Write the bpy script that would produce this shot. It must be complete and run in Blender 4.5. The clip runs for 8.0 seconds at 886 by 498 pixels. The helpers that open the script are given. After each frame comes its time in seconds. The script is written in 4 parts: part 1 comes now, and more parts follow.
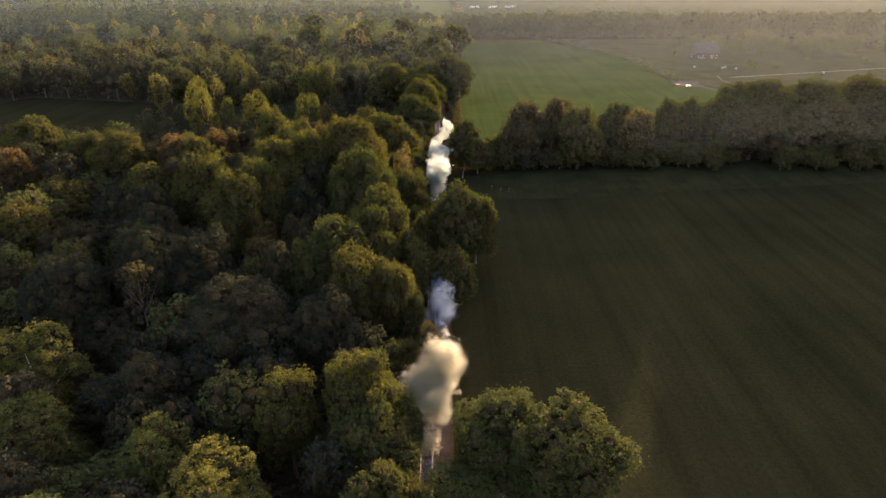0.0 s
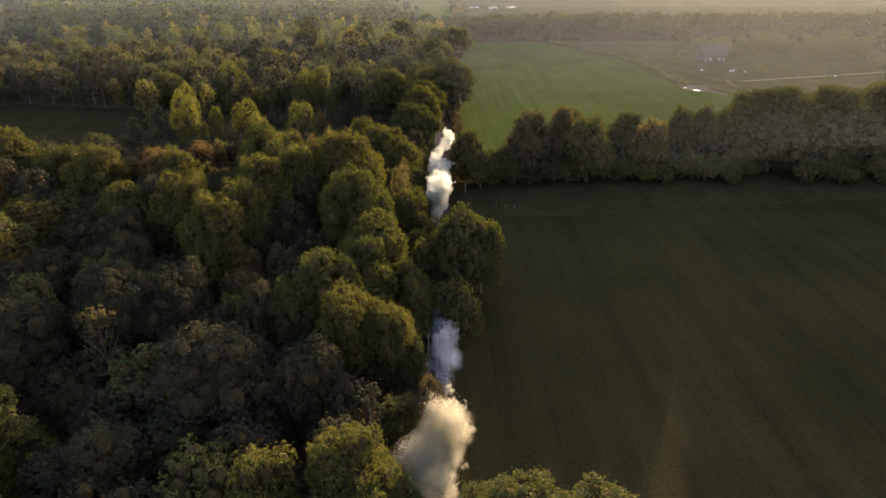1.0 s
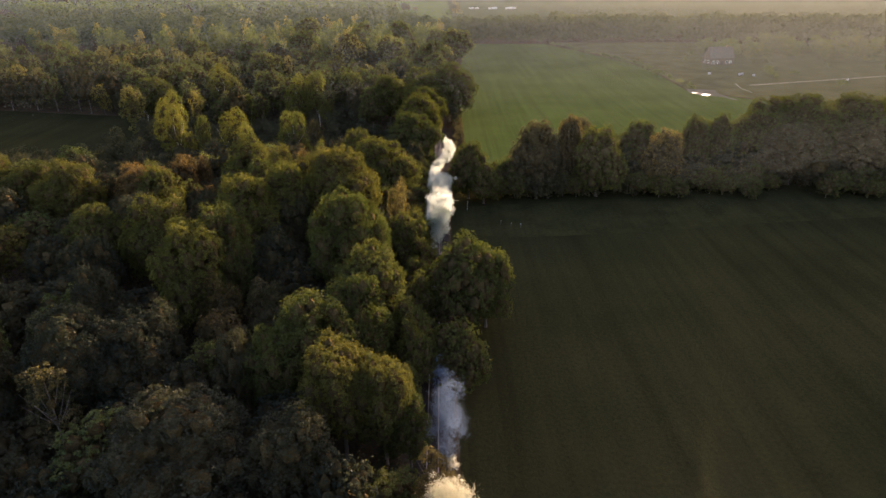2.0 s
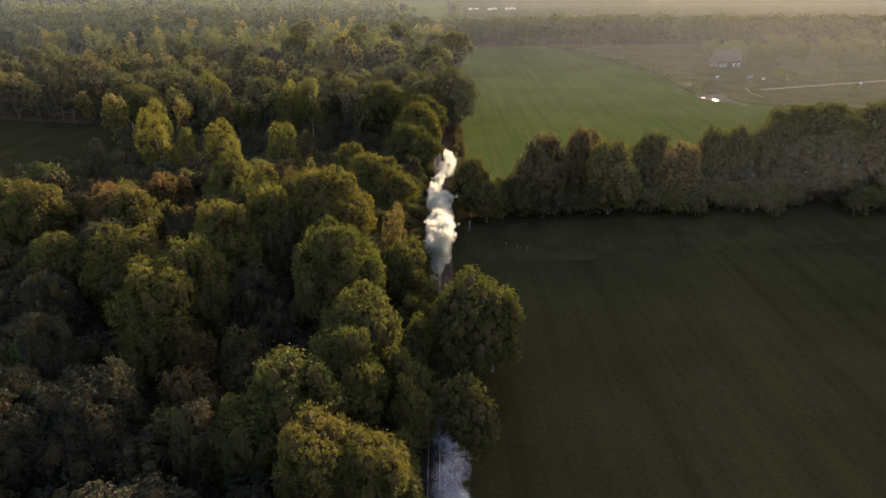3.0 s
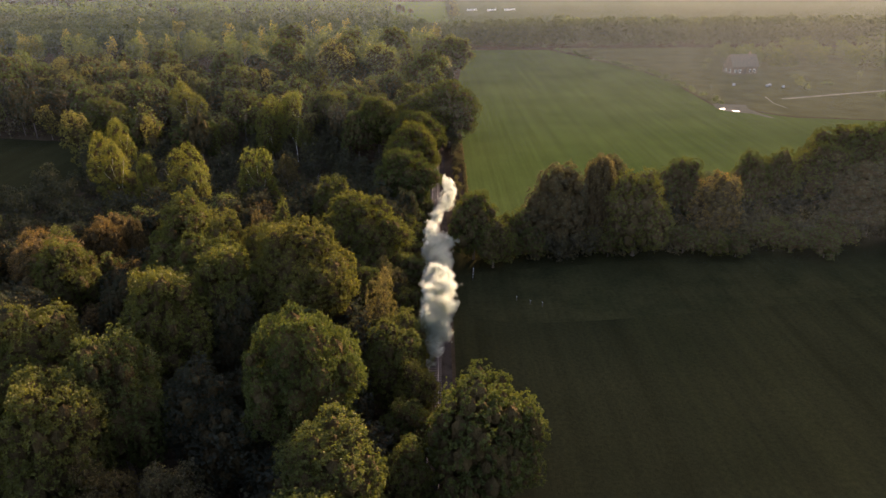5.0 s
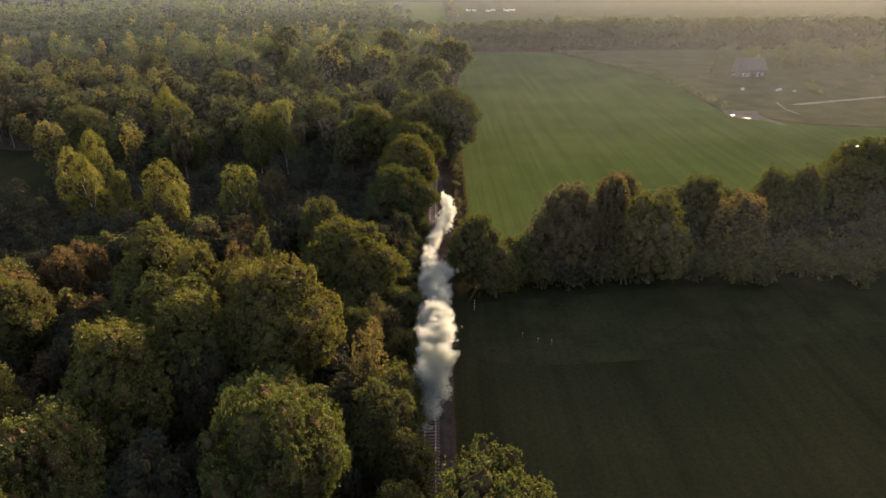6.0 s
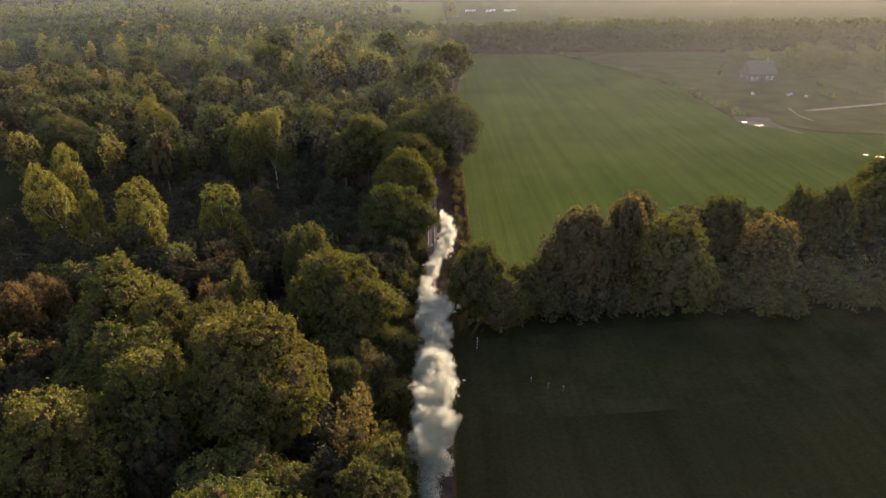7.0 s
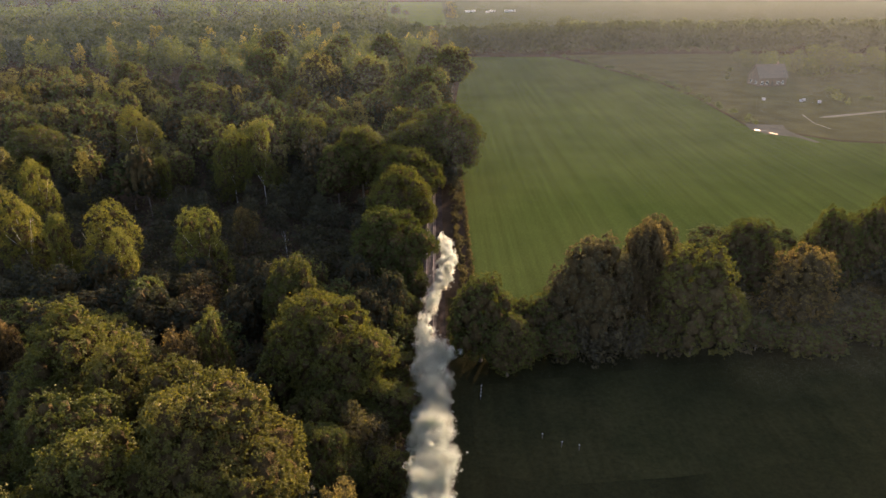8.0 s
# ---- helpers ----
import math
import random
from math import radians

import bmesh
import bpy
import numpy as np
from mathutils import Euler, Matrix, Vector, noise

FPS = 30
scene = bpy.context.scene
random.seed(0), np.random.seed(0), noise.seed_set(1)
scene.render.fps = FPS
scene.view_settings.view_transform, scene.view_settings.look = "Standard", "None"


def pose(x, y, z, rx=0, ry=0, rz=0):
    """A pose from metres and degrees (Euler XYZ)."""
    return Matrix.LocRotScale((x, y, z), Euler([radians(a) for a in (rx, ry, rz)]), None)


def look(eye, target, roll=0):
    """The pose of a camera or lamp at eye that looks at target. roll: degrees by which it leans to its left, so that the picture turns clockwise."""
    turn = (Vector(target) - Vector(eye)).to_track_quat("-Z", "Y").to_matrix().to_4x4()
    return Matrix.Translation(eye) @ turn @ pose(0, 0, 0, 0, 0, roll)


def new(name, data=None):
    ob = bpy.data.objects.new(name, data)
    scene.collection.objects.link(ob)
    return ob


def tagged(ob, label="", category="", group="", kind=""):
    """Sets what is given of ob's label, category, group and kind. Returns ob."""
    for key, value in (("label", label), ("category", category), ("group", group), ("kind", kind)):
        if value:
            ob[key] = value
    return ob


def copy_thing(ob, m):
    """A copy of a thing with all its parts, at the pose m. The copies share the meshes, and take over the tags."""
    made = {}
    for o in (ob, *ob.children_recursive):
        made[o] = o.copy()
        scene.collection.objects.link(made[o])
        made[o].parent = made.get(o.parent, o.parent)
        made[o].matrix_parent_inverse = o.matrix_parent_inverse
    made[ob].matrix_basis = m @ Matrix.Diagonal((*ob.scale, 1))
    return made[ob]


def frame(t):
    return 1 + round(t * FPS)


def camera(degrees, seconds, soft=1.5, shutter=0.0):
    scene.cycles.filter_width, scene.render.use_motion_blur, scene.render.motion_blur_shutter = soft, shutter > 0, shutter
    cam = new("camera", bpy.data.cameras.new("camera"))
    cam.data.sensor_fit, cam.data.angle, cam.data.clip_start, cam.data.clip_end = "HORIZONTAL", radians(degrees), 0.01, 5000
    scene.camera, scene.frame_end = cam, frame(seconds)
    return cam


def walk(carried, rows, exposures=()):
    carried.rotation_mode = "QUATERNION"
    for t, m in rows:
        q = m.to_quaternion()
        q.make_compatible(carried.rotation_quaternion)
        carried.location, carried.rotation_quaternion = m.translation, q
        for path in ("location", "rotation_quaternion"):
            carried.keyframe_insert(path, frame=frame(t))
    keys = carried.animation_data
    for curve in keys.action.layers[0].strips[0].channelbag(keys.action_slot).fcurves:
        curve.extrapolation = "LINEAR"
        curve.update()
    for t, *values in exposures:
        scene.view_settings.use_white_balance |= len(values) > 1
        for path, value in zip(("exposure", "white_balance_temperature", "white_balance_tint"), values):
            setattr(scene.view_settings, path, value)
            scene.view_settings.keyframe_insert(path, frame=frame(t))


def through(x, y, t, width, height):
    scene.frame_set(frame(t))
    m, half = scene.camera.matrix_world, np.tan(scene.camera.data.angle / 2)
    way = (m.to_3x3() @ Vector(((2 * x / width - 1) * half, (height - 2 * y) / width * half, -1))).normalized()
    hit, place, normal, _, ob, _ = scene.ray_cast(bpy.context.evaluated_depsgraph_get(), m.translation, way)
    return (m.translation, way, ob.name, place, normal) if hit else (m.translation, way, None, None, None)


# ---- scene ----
cam = camera(72.1, 8.0)
METRES, EYE, TILT, LEAN, TURN = 100.0, 58.5, -25.0, 0.0, 0.0
ROWS = [
    (0.0, 0.0, 0.0, 0.0, 0.0, 0.0, 0.0),
    (0.5, -0.002, 0.0532, 0.0262, -0.03, -0.0, 0.03),
    (1.0, -0.0045, 0.111, 0.055, -0.05, -0.01, 0.07),
    (1.5, -0.0067, 0.1656, 0.081, -0.08, -0.0, 0.11),
    (3.0, -0.0107, 0.3389, 0.1661, -0.19, -0.01, 0.27),
    (3.5, -0.0112, 0.3932, 0.1926, -0.21, -0.03, 0.32),
    (4.0, -0.0113, 0.4517, 0.221, -0.26, -0.03, 0.35),
    (4.5, -0.011, 0.5055, 0.247, -0.29, -0.03, 0.4),
    (6.0, -0.0078, 0.6757, 0.3309, -0.45, -0.07, 0.48),
    (6.5, -0.0071, 0.7286, 0.3574, -0.47, -0.09, 0.5),
    (7.0, -0.0065, 0.7861, 0.386, -0.51, -0.11, 0.5),
    (7.5, -0.0061, 0.839, 0.4128, -0.55, -0.12, 0.51),
    (8.0, -0.0054, 0.8968, 0.4419, -0.56, -0.14, 0.53),
]
walk(cam, [(t, pose(0, 0, EYE, TILT, LEAN, TURN) @ pose(METRES * x, METRES * y, METRES * z, 90 + pitch, roll, yaw)) for t, x, y, z, yaw, pitch, roll in ROWS],
     [(0.0, 2.85, 6400, 40), (8.0, 2.85, 6400, 40)])

from mathutils.geometry import tessellate_polygon

# ---- world, sun, light ----
SUN_AZIMUTH, SUN_HEIGHT = 24.0, 6.2          # degrees right of the flight line, above the horizon
world = bpy.data.worlds.new("sky")
scene.world = world
world.use_nodes = True
wn = world.node_tree
wn.nodes.clear()
sky = wn.nodes.new("ShaderNodeTexSky")
sky.sky_type = 'NISHITA'
sky.sun_disc = False
sky.sun_elevation = radians(SUN_HEIGHT)
sky.sun_rotation = radians(SUN_AZIMUTH)
sky.dust_density = 3.0
bg = wn.nodes.new("ShaderNodeBackground")
bg.inputs["Strength"].default_value = 0.132
wout = wn.nodes.new("ShaderNodeOutputWorld")
wn.links.new(sky.outputs[0], bg.inputs["Color"])
wn.links.new(bg.outputs[0], wout.inputs["Surface"])

sun_data = bpy.data.lights.new("sun", 'SUN')
sun_data.energy = 3.5
sun_data.angle = radians(0.6)
sun_data.color = (1.0, 0.82, 0.52)
sun = new("sun", sun_data)
az, el = radians(SUN_AZIMUTH), radians(SUN_HEIGHT)
sun.matrix_world = look((0, 0, 200), (-math.sin(az) * math.cos(el) * 100, -math.cos(az) * math.cos(el) * 100, 200 - math.sin(el) * 100))


# ---- materials ----
class Nodes:
    """A short hand for node trees."""

    def __init__(self, name):
        self.mat = bpy.data.materials.new(name)
        self.mat.use_nodes = True
        self.tree = self.mat.node_tree
        self.tree.nodes.clear()

    def add(self, kind, values=None):
        n = self.tree.nodes.new(kind)
        for k, v in (values or {}).items():
            n.inputs[k].default_value = v
        return n

    def link(self, a, b):
        self.tree.links.new(a, b)

    def mix(self, fac, a, b, mode='MIX'):
        m = self.add("ShaderNodeMix")
        m.data_type, m.blend_type = 'RGBA', mode
        for sock, v in ((m.inputs[0], fac), (m.inputs[6], a), (m.inputs[7], b)):
            if hasattr(v, "is_output"):
                self.link(v, sock)
            else:
                sock.default_value = v
        return m.outputs[2]

    def ramp(self, fac, stops):
        r = self.add("ShaderNodeValToRGB")
        e = r.color_ramp.elements
        while len(e) < len(stops):
            e.new(0.5)
        for i, (p, c) in enumerate(stops):
            e[i].position, e[i].color = p, (*c, 1)
        self.link(fac, r.inputs[0])
        return r.outputs[0]

    def noise(self, scale, detail=4, rough=0.6, coords=None):
        n = self.add("ShaderNodeTexNoise", {"Scale": scale, "Detail": detail, "Roughness": rough})
        if coords is not None:
            self.link(coords, n.inputs["Vector"])
        return n.outputs[0]

    def done(self, shader):
        o = self.add("ShaderNodeOutputMaterial")
        self.link(shader, o.inputs["Surface"])
        return self.mat


def leaf_material(name, dark, mid, light, through=0.5):
    """Leaves: each spray has its own tone, each tree its own tint; light passes through them."""
    n = Nodes(name)
    isl = n.add("ShaderNodeNewGeometry").outputs["Random Per Island"]
    obj = n.add("ShaderNodeObjectInfo").outputs["Random"]
    col = n.ramp(isl, [(0.0, dark), (0.55, mid), (1.0, light)])
    tint = n.ramp(obj, [(0.0, (0.76, 0.84, 0.84)), (0.5, (1.0, 1.0, 1.0)), (1.0, (1.15, 1.06, 0.86))])
    col = n.mix(1.0, col, tint, 'MULTIPLY')
    pos = n.add("ShaderNodeNewGeometry").outputs["Position"]
    patch = n.ramp(n.noise(0.35, 3, 0.6, pos), [(0.35, (0.75, 0.8, 0.75)), (0.65, (1.2, 1.12, 0.95))])
    col = n.mix(1.0, col, patch, 'MULTIPLY')
    d = n.add("ShaderNodeBsdfDiffuse")
    t = n.add("ShaderNodeBsdfTranslucent")
    g = n.add("ShaderNodeBsdfGlossy", {"Roughness": 0.6, "Color": (0.8, 0.8, 0.75, 1)})
    n.link(col, d.inputs["Color"])
    warm = n.mix(1.0, col, (1.10, 1.16, 0.66, 1), 'MULTIPLY')
    n.link(warm, t.inputs["Color"])
    m = n.add("ShaderNodeMixShader", {0: through})
    n.link(d.outputs[0], m.inputs[1])
    n.link(t.outputs[0], m.inputs[2])
    m2 = n.add("ShaderNodeMixShader", {0: 0.012})
    n.link(m.outputs[0], m2.inputs[1])
    n.link(g.outputs[0], m2.inputs[2])
    return n.done(m2.outputs[0])


LEAF = {
    "oak": leaf_material("oak_leaf", (0.053, 0.059, 0.0135), (0.064, 0.070, 0.016), (0.079, 0.083, 0.0195), 0.40),
    "golden": leaf_material("golden_oak_leaf", (0.058, 0.058, 0.013), (0.070, 0.069, 0.0155), (0.086, 0.082, 0.019), 0.40),
    # dark foliage, deepened further to put the wood's shade into its colour
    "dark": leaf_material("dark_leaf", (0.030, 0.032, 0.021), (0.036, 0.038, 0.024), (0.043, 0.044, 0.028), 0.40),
    "russet": leaf_material("russet_leaf", (0.060, 0.044, 0.022), (0.090, 0.064, 0.030), (0.124, 0.086, 0.038)),
    "birch": leaf_material("birch_leaf", (0.068, 0.074, 0.017), (0.093, 0.098, 0.023), (0.122, 0.122, 0.03)),
    "russet_green": leaf_material("hedge_leaf", (0.044, 0.038, 0.024), (0.070, 0.060, 0.034), (0.105, 0.084, 0.044), 0.5),
    "olive": leaf_material("olive_leaf", (0.046, 0.040, 0.018), (0.074, 0.062, 0.027), (0.104, 0.084, 0.037)),
    "far_green": leaf_material("grey_green_leaf", (0.056, 0.068, 0.024), (0.074, 0.088, 0.03), (0.098, 0.108, 0.038)),
    "far_oak": leaf_material("far_oak_leaf", (0.056, 0.066, 0.022), (0.076, 0.086, 0.028), (0.102, 0.108, 0.036)),
    "far_dark": leaf_material("far_dark_leaf", (0.034, 0.043, 0.025), (0.043, 0.054, 0.030), (0.054, 0.065, 0.036), 0.4),
    "amber": leaf_material("amber_leaf", (0.064, 0.052, 0.022), (0.104, 0.081, 0.032), (0.145, 0.110, 0.043)),
    "far_yellow": leaf_material("pale_yellow_leaf", (0.09, 0.086, 0.03), (0.13, 0.122, 0.042), (0.17, 0.154, 0.055)),
}


def bark_material(name, a, b, scale=3.0):
    n = Nodes(name)
    pos = n.add("ShaderNodeTexCoord").outputs["Object"]
    col = n.ramp(n.noise(scale, 6, 0.7, pos), [(0.3, a), (0.7, b)])
    p = n.add("ShaderNodeBsdfPrincipled", {"Roughness": 0.9})
    n.link(col, p.inputs["Base Color"])
    bump = n.add("ShaderNodeBump", {"Strength": 0.6, "Distance": 0.05})
    n.link(n.noise(scale * 4, 5, 0.7, pos), bump.inputs["Height"])
    n.link(bump.outputs[0], p.inputs["Normal"])
    return n.done(p.outputs[0])


BARK = bark_material("oak_bark", (0.045, 0.035, 0.025), (0.12, 0.095, 0.07))
BIRCH_BARK = bark_material("birch_bark", (0.10, 0.09, 0.08), (0.55, 0.52, 0.47), 1.6)
WOOD = bark_material("weathered_wood", (0.05, 0.042, 0.034), (0.12, 0.10, 0.08), 6)


def ground_material(name, stops, scale, fine, relief=0.08, rows=None):
    """Earth or grass: broad patches, fine grain, relief; rows: direction and spacing of the drilled rows."""
    n = Nodes(name)
    pos = n.add("ShaderNodeNewGeometry").outputs["Position"]
    broad = n.noise(scale, 4, 0.6, pos)
    grain = n.noise(fine, 6, 0.75, pos)
    col = n.ramp(broad, stops)
    col = n.mix(0.7, col, n.ramp(grain, [(0.25, (0.45, 0.45, 0.42)), (0.75, (1.45, 1.45, 1.4))]), 'MULTIPLY')
    height = grain
    if rows:
        angle, gap, depth = rows
        mp = n.add("ShaderNodeMapping", {"Rotation": (0, 0, radians(angle)), "Scale": (1.0, 0.02, 1.0)})
        n.link(pos, mp.inputs["Vector"])
        w = n.noise(1.0 / gap, 3, 0.65, mp.outputs[0])
        col = n.mix(depth, col, n.ramp(w, [(0.36, (0.45, 0.45, 0.4)), (0.5, (1.0, 1.0, 1.0)), (0.64, (1.4, 1.45, 1.2))]), 'MULTIPLY')
    p = n.add("ShaderNodeBsdfPrincipled", {"Roughness": 1.0, "Specular IOR Level": 0.0})
    n.link(col, p.inputs["Base Color"])
    bump = n.add("ShaderNodeBump", {"Strength": 1.0, "Distance": relief})
    n.link(height, bump.inputs["Height"])
    n.link(bump.outputs[0], p.inputs["Normal"])
    out = p.outputs[0]
    return n.done(out)


GREY_BARK = bark_material("grey_bark", (0.07, 0.065, 0.055), (0.24, 0.23, 0.20), 1.6)
# brown of veiled shade put into the colour of the added crown cores
SHADE_CORE = ground_material("crown_shade_brown", [(0.3, (0.046, 0.035, 0.016)), (0.7, (0.080, 0.060, 0.027))], 0.8, 5.0, 0.3)
FLOOR = ground_material("leaf_litter", [(0.3, (0.030, 0.022, 0.014)), (0.7, (0.065, 0.048, 0.03))], 0.08, 1.8, 0.15)
GRASS = ground_material("field_grass", [(0.3, (0.041, 0.060, 0.015)), (0.7, (0.061, 0.081, 0.021))], 0.03, 2.2, 0.2, (14, 2.6, 0.2))
# hedge and wood shade put into the colour: far darker than the field grass
SHADED_GRASS = ground_material("shade_dark_grass", [(0.3, (0.0175, 0.0178, 0.0082)), (0.7, (0.0265, 0.0256, 0.0114))], 0.04, 1.6, 0.15, (4, 4.0, 0.3))
PASTURE = ground_material("grazed_pasture", [(0.3, (0.034, 0.046, 0.018)), (0.7, (0.052, 0.064, 0.026))], 0.02, 1.5, 0.1)
LAWN = ground_material("mown_lawn", [(0.3, (0.058, 0.086, 0.024)), (0.7, (0.082, 0.108, 0.034))], 0.03, 2.0, 0.1)
EARTH = ground_material("yard_earth", [(0.3, (0.050, 0.050, 0.022)), (0.7, (0.080, 0.076, 0.034))], 0.08, 1.2, 0.08)
TRACK = ground_material("muddy_track", [(0.3, (0.075, 0.070, 0.052)), (0.7, (0.115, 0.105, 0.080))], 0.15, 1.6, 0.05)
CONCRETE = ground_material("pale_concrete", [(0.3, (0.12, 0.112, 0.090)), (0.7, (0.18, 0.168, 0.135))], 0.2, 2.5, 0.02)
BALLAST = ground_material("ballast_stone", [(0.3, (0.022, 0.018, 0.015)), (0.7, (0.045, 0.038, 0.032))], 0.5, 9.0, 0.08)


def plain(name, color, rough=0.6, metal=0.0, spread=0.25, scale=4.0):
    n = Nodes(name)
    pos = n.add("ShaderNodeTexCoord").outputs["Object"]
    lo = tuple(c * (1 - spread) for c in color)
    hi = tuple(min(1, c * (1 + spread)) for c in color)
    p = n.add("ShaderNodeBsdfPrincipled", {"Roughness": rough, "Metallic": metal})
    n.link(n.ramp(n.noise(scale, 5, 0.65, pos), [(0.3, lo), (0.7, hi)]), p.inputs["Base Color"])
    return n.done(p.outputs[0])


STEEL = plain("rail_steel", (0.22, 0.19, 0.17), 0.5, 0.8)
BRICK = plain("old_brick", (0.15, 0.105, 0.075), 0.9, 0, 0.3, 2.0)
ROOF = plain("roof_tile", (0.10, 0.078, 0.058), 0.75, 0, 0.35, 1.5)
WHITE = plain("white_paint", (0.78, 0.78, 0.76), 0.45, 0, 0.05)
# white lowered to a mid grey
CHALK = plain("dull_white", (0.34, 0.34, 0.33), 0.8, 0, 0.15)
GLASS = plain("dark_glass", (0.03, 0.035, 0.04), 0.08, 0, 0.1)
TYRE = plain("black_rubber", (0.03, 0.03, 0.03), 0.8)
WATER = plain("still_water", (0.02, 0.025, 0.025), 0.2, 0, 0.1)


def steam_material(name, low, high):
    """Steam: each tiny shred of droplets throws light back and lets it through."""
    n = Nodes(name)
    pos = n.add("ShaderNodeNewGeometry").outputs["Position"]
    col = n.ramp(n.noise(0.6, 4, 0.6, pos), [(0.3, low), (0.7, high)])
    d = n.add("ShaderNodeBsdfDiffuse")
    t = n.add("ShaderNodeBsdfTranslucent")
    n.link(col, d.inputs["Color"])
    n.link(col, t.inputs["Color"])
    m = n.add("ShaderNodeMixShader", {0: 0.72})
    n.link(d.outputs[0], m.inputs[1])
    n.link(t.outputs[0], m.inputs[2])
    return n.done(m.outputs[0])


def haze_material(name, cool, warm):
    """Stand-in for haze: light from behind comes through; sunward warmth and blue are put into the colour."""
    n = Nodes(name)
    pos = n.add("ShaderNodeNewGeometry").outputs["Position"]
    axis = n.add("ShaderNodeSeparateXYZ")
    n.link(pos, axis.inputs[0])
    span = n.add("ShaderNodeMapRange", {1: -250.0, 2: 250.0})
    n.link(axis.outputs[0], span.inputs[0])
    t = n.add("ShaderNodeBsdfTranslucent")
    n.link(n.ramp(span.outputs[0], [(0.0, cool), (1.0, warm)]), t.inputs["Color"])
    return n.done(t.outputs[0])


STEAM = steam_material("steam", (0.435, 0.472, 0.40), (0.52, 0.565, 0.475))
# cream of low sunlight put into the steam's own colour
SUNLIT_STEAM = steam_material("sunlit_steam", (0.47, 0.465, 0.345), (0.58, 0.575, 0.425))
# blue and dimness of sky-lit shade put into the steam's colour
SHADED_STEAM = steam_material("shaded_steam", (0.10, 0.15, 0.22), (0.15, 0.21, 0.30))


# ---- building helpers ----
def mesh_object(name, verts, faces, material, parent=None, label="", smooth=False):
    me = bpy.data.meshes.new(name)
    me.from_pydata(verts.tolist() if isinstance(verts, np.ndarray) else [tuple(v) for v in verts], [], faces.tolist() if isinstance(faces, np.ndarray) else [tuple(f) for f in faces])
    me.materials.append(material)
    if smooth:
        me.polygons.foreach_set("use_smooth", [True] * len(me.polygons))
    me.update()
    ob = new(name, me)
    if parent:
        ob.parent = parent
    if label:
        tagged(ob, label)
    return ob


def part(name, bm, material, parent=None, label=""):
    me = bpy.data.meshes.new(name)
    bm.to_mesh(me)
    bm.free()
    me.materials.append(material)
    ob = new(name, me)
    if parent:
        ob.parent = parent
    if label:
        tagged(ob, label)
    return ob


def box(bm, x0, x1, y0, y1, z0, z1, bevel=0.0):
    r = bmesh.ops.create_cube(bm, size=1.0)
    bmesh.ops.transform(bm, matrix=Matrix.LocRotScale(((x0 + x1) / 2, (y0 + y1) / 2, (z0 + z1) / 2), None, (x1 - x0, y1 - y0, z1 - z0)), verts=r["verts"])
    if bevel:
        bmesh.ops.bevel(bm, geom=list({e for v in r["verts"] for e in v.link_edges}), offset=bevel, segments=1, affect='EDGES')
    return bm


def sheet(name, outline, z, material, label, category, kind="structure"):
    """A piece of ground with an outline, facing up."""
    pts = [Vector((x, y, z)) for x, y in outline]
    bm = bmesh.new()
    vs = [bm.verts.new(p) for p in pts]
    for a, b, c in tessellate_polygon([pts]):
        up = (pts[b] - pts[a]).cross(pts[c] - pts[a]).z > 0
        bm.faces.new((vs[a], vs[b], vs[c]) if up else (vs[a], vs[c], vs[b]))
    return tagged(part(name, bm, material), label, category, kind=kind)


def tube(verts, faces, pts, radii, sides=7):
    """Adds a tapered tube along pts to verts and faces."""
    base = len(verts)
    for i, (p, r) in enumerate(zip(pts, radii)):
        q = pts[min(i + 1, len(pts) - 1)]
        o = pts[max(i - 1, 0)]
        d = (Vector(q) - Vector(o)).normalized()
        u = d.orthogonal().normalized()
        w = d.cross(u)
        for k in range(sides):
            a = 2 * math.pi * k / sides
            verts.append(Vector(p) + (u * math.cos(a) + w * math.sin(a)) * r)
    for i in range(len(pts) - 1):
        for k in range(sides):
            a, b = base + i * sides + k, base + i * sides + (k + 1) % sides
            faces.append((a, b, b + sides, a + sides))


def unit(rng, n):
    v = rng.normal(size=(n, 3))
    return v / np.linalg.norm(v, axis=1, keepdims=True)


def leaf_mesh(centres, normals, size, rng):
    """Folded sprays of leaves: a pointed pair of triangles at each centre."""
    n = len(centres)
    s = size * rng.uniform(0.65, 1.35, (n, 1))
    a = np.cross(normals, unit(rng, n))
    a /= np.linalg.norm(a, axis=1, keepdims=True) + 1e-9
    b = np.cross(normals, a)
    fold = normals * s * 0.18
    w = rng.uniform(0.28, 0.5, (n, 1))
    v = np.stack([centres - a * s * 0.55, centres - b * s * w + fold, centres + a * s * 0.55, centres + b * s * w + fold], 1).reshape(-1, 3)
    i = np.arange(n)[:, None] * 4
    f = np.concatenate([i + [0, 1, 2], i + [0, 2, 3]], 0)
    return v, f


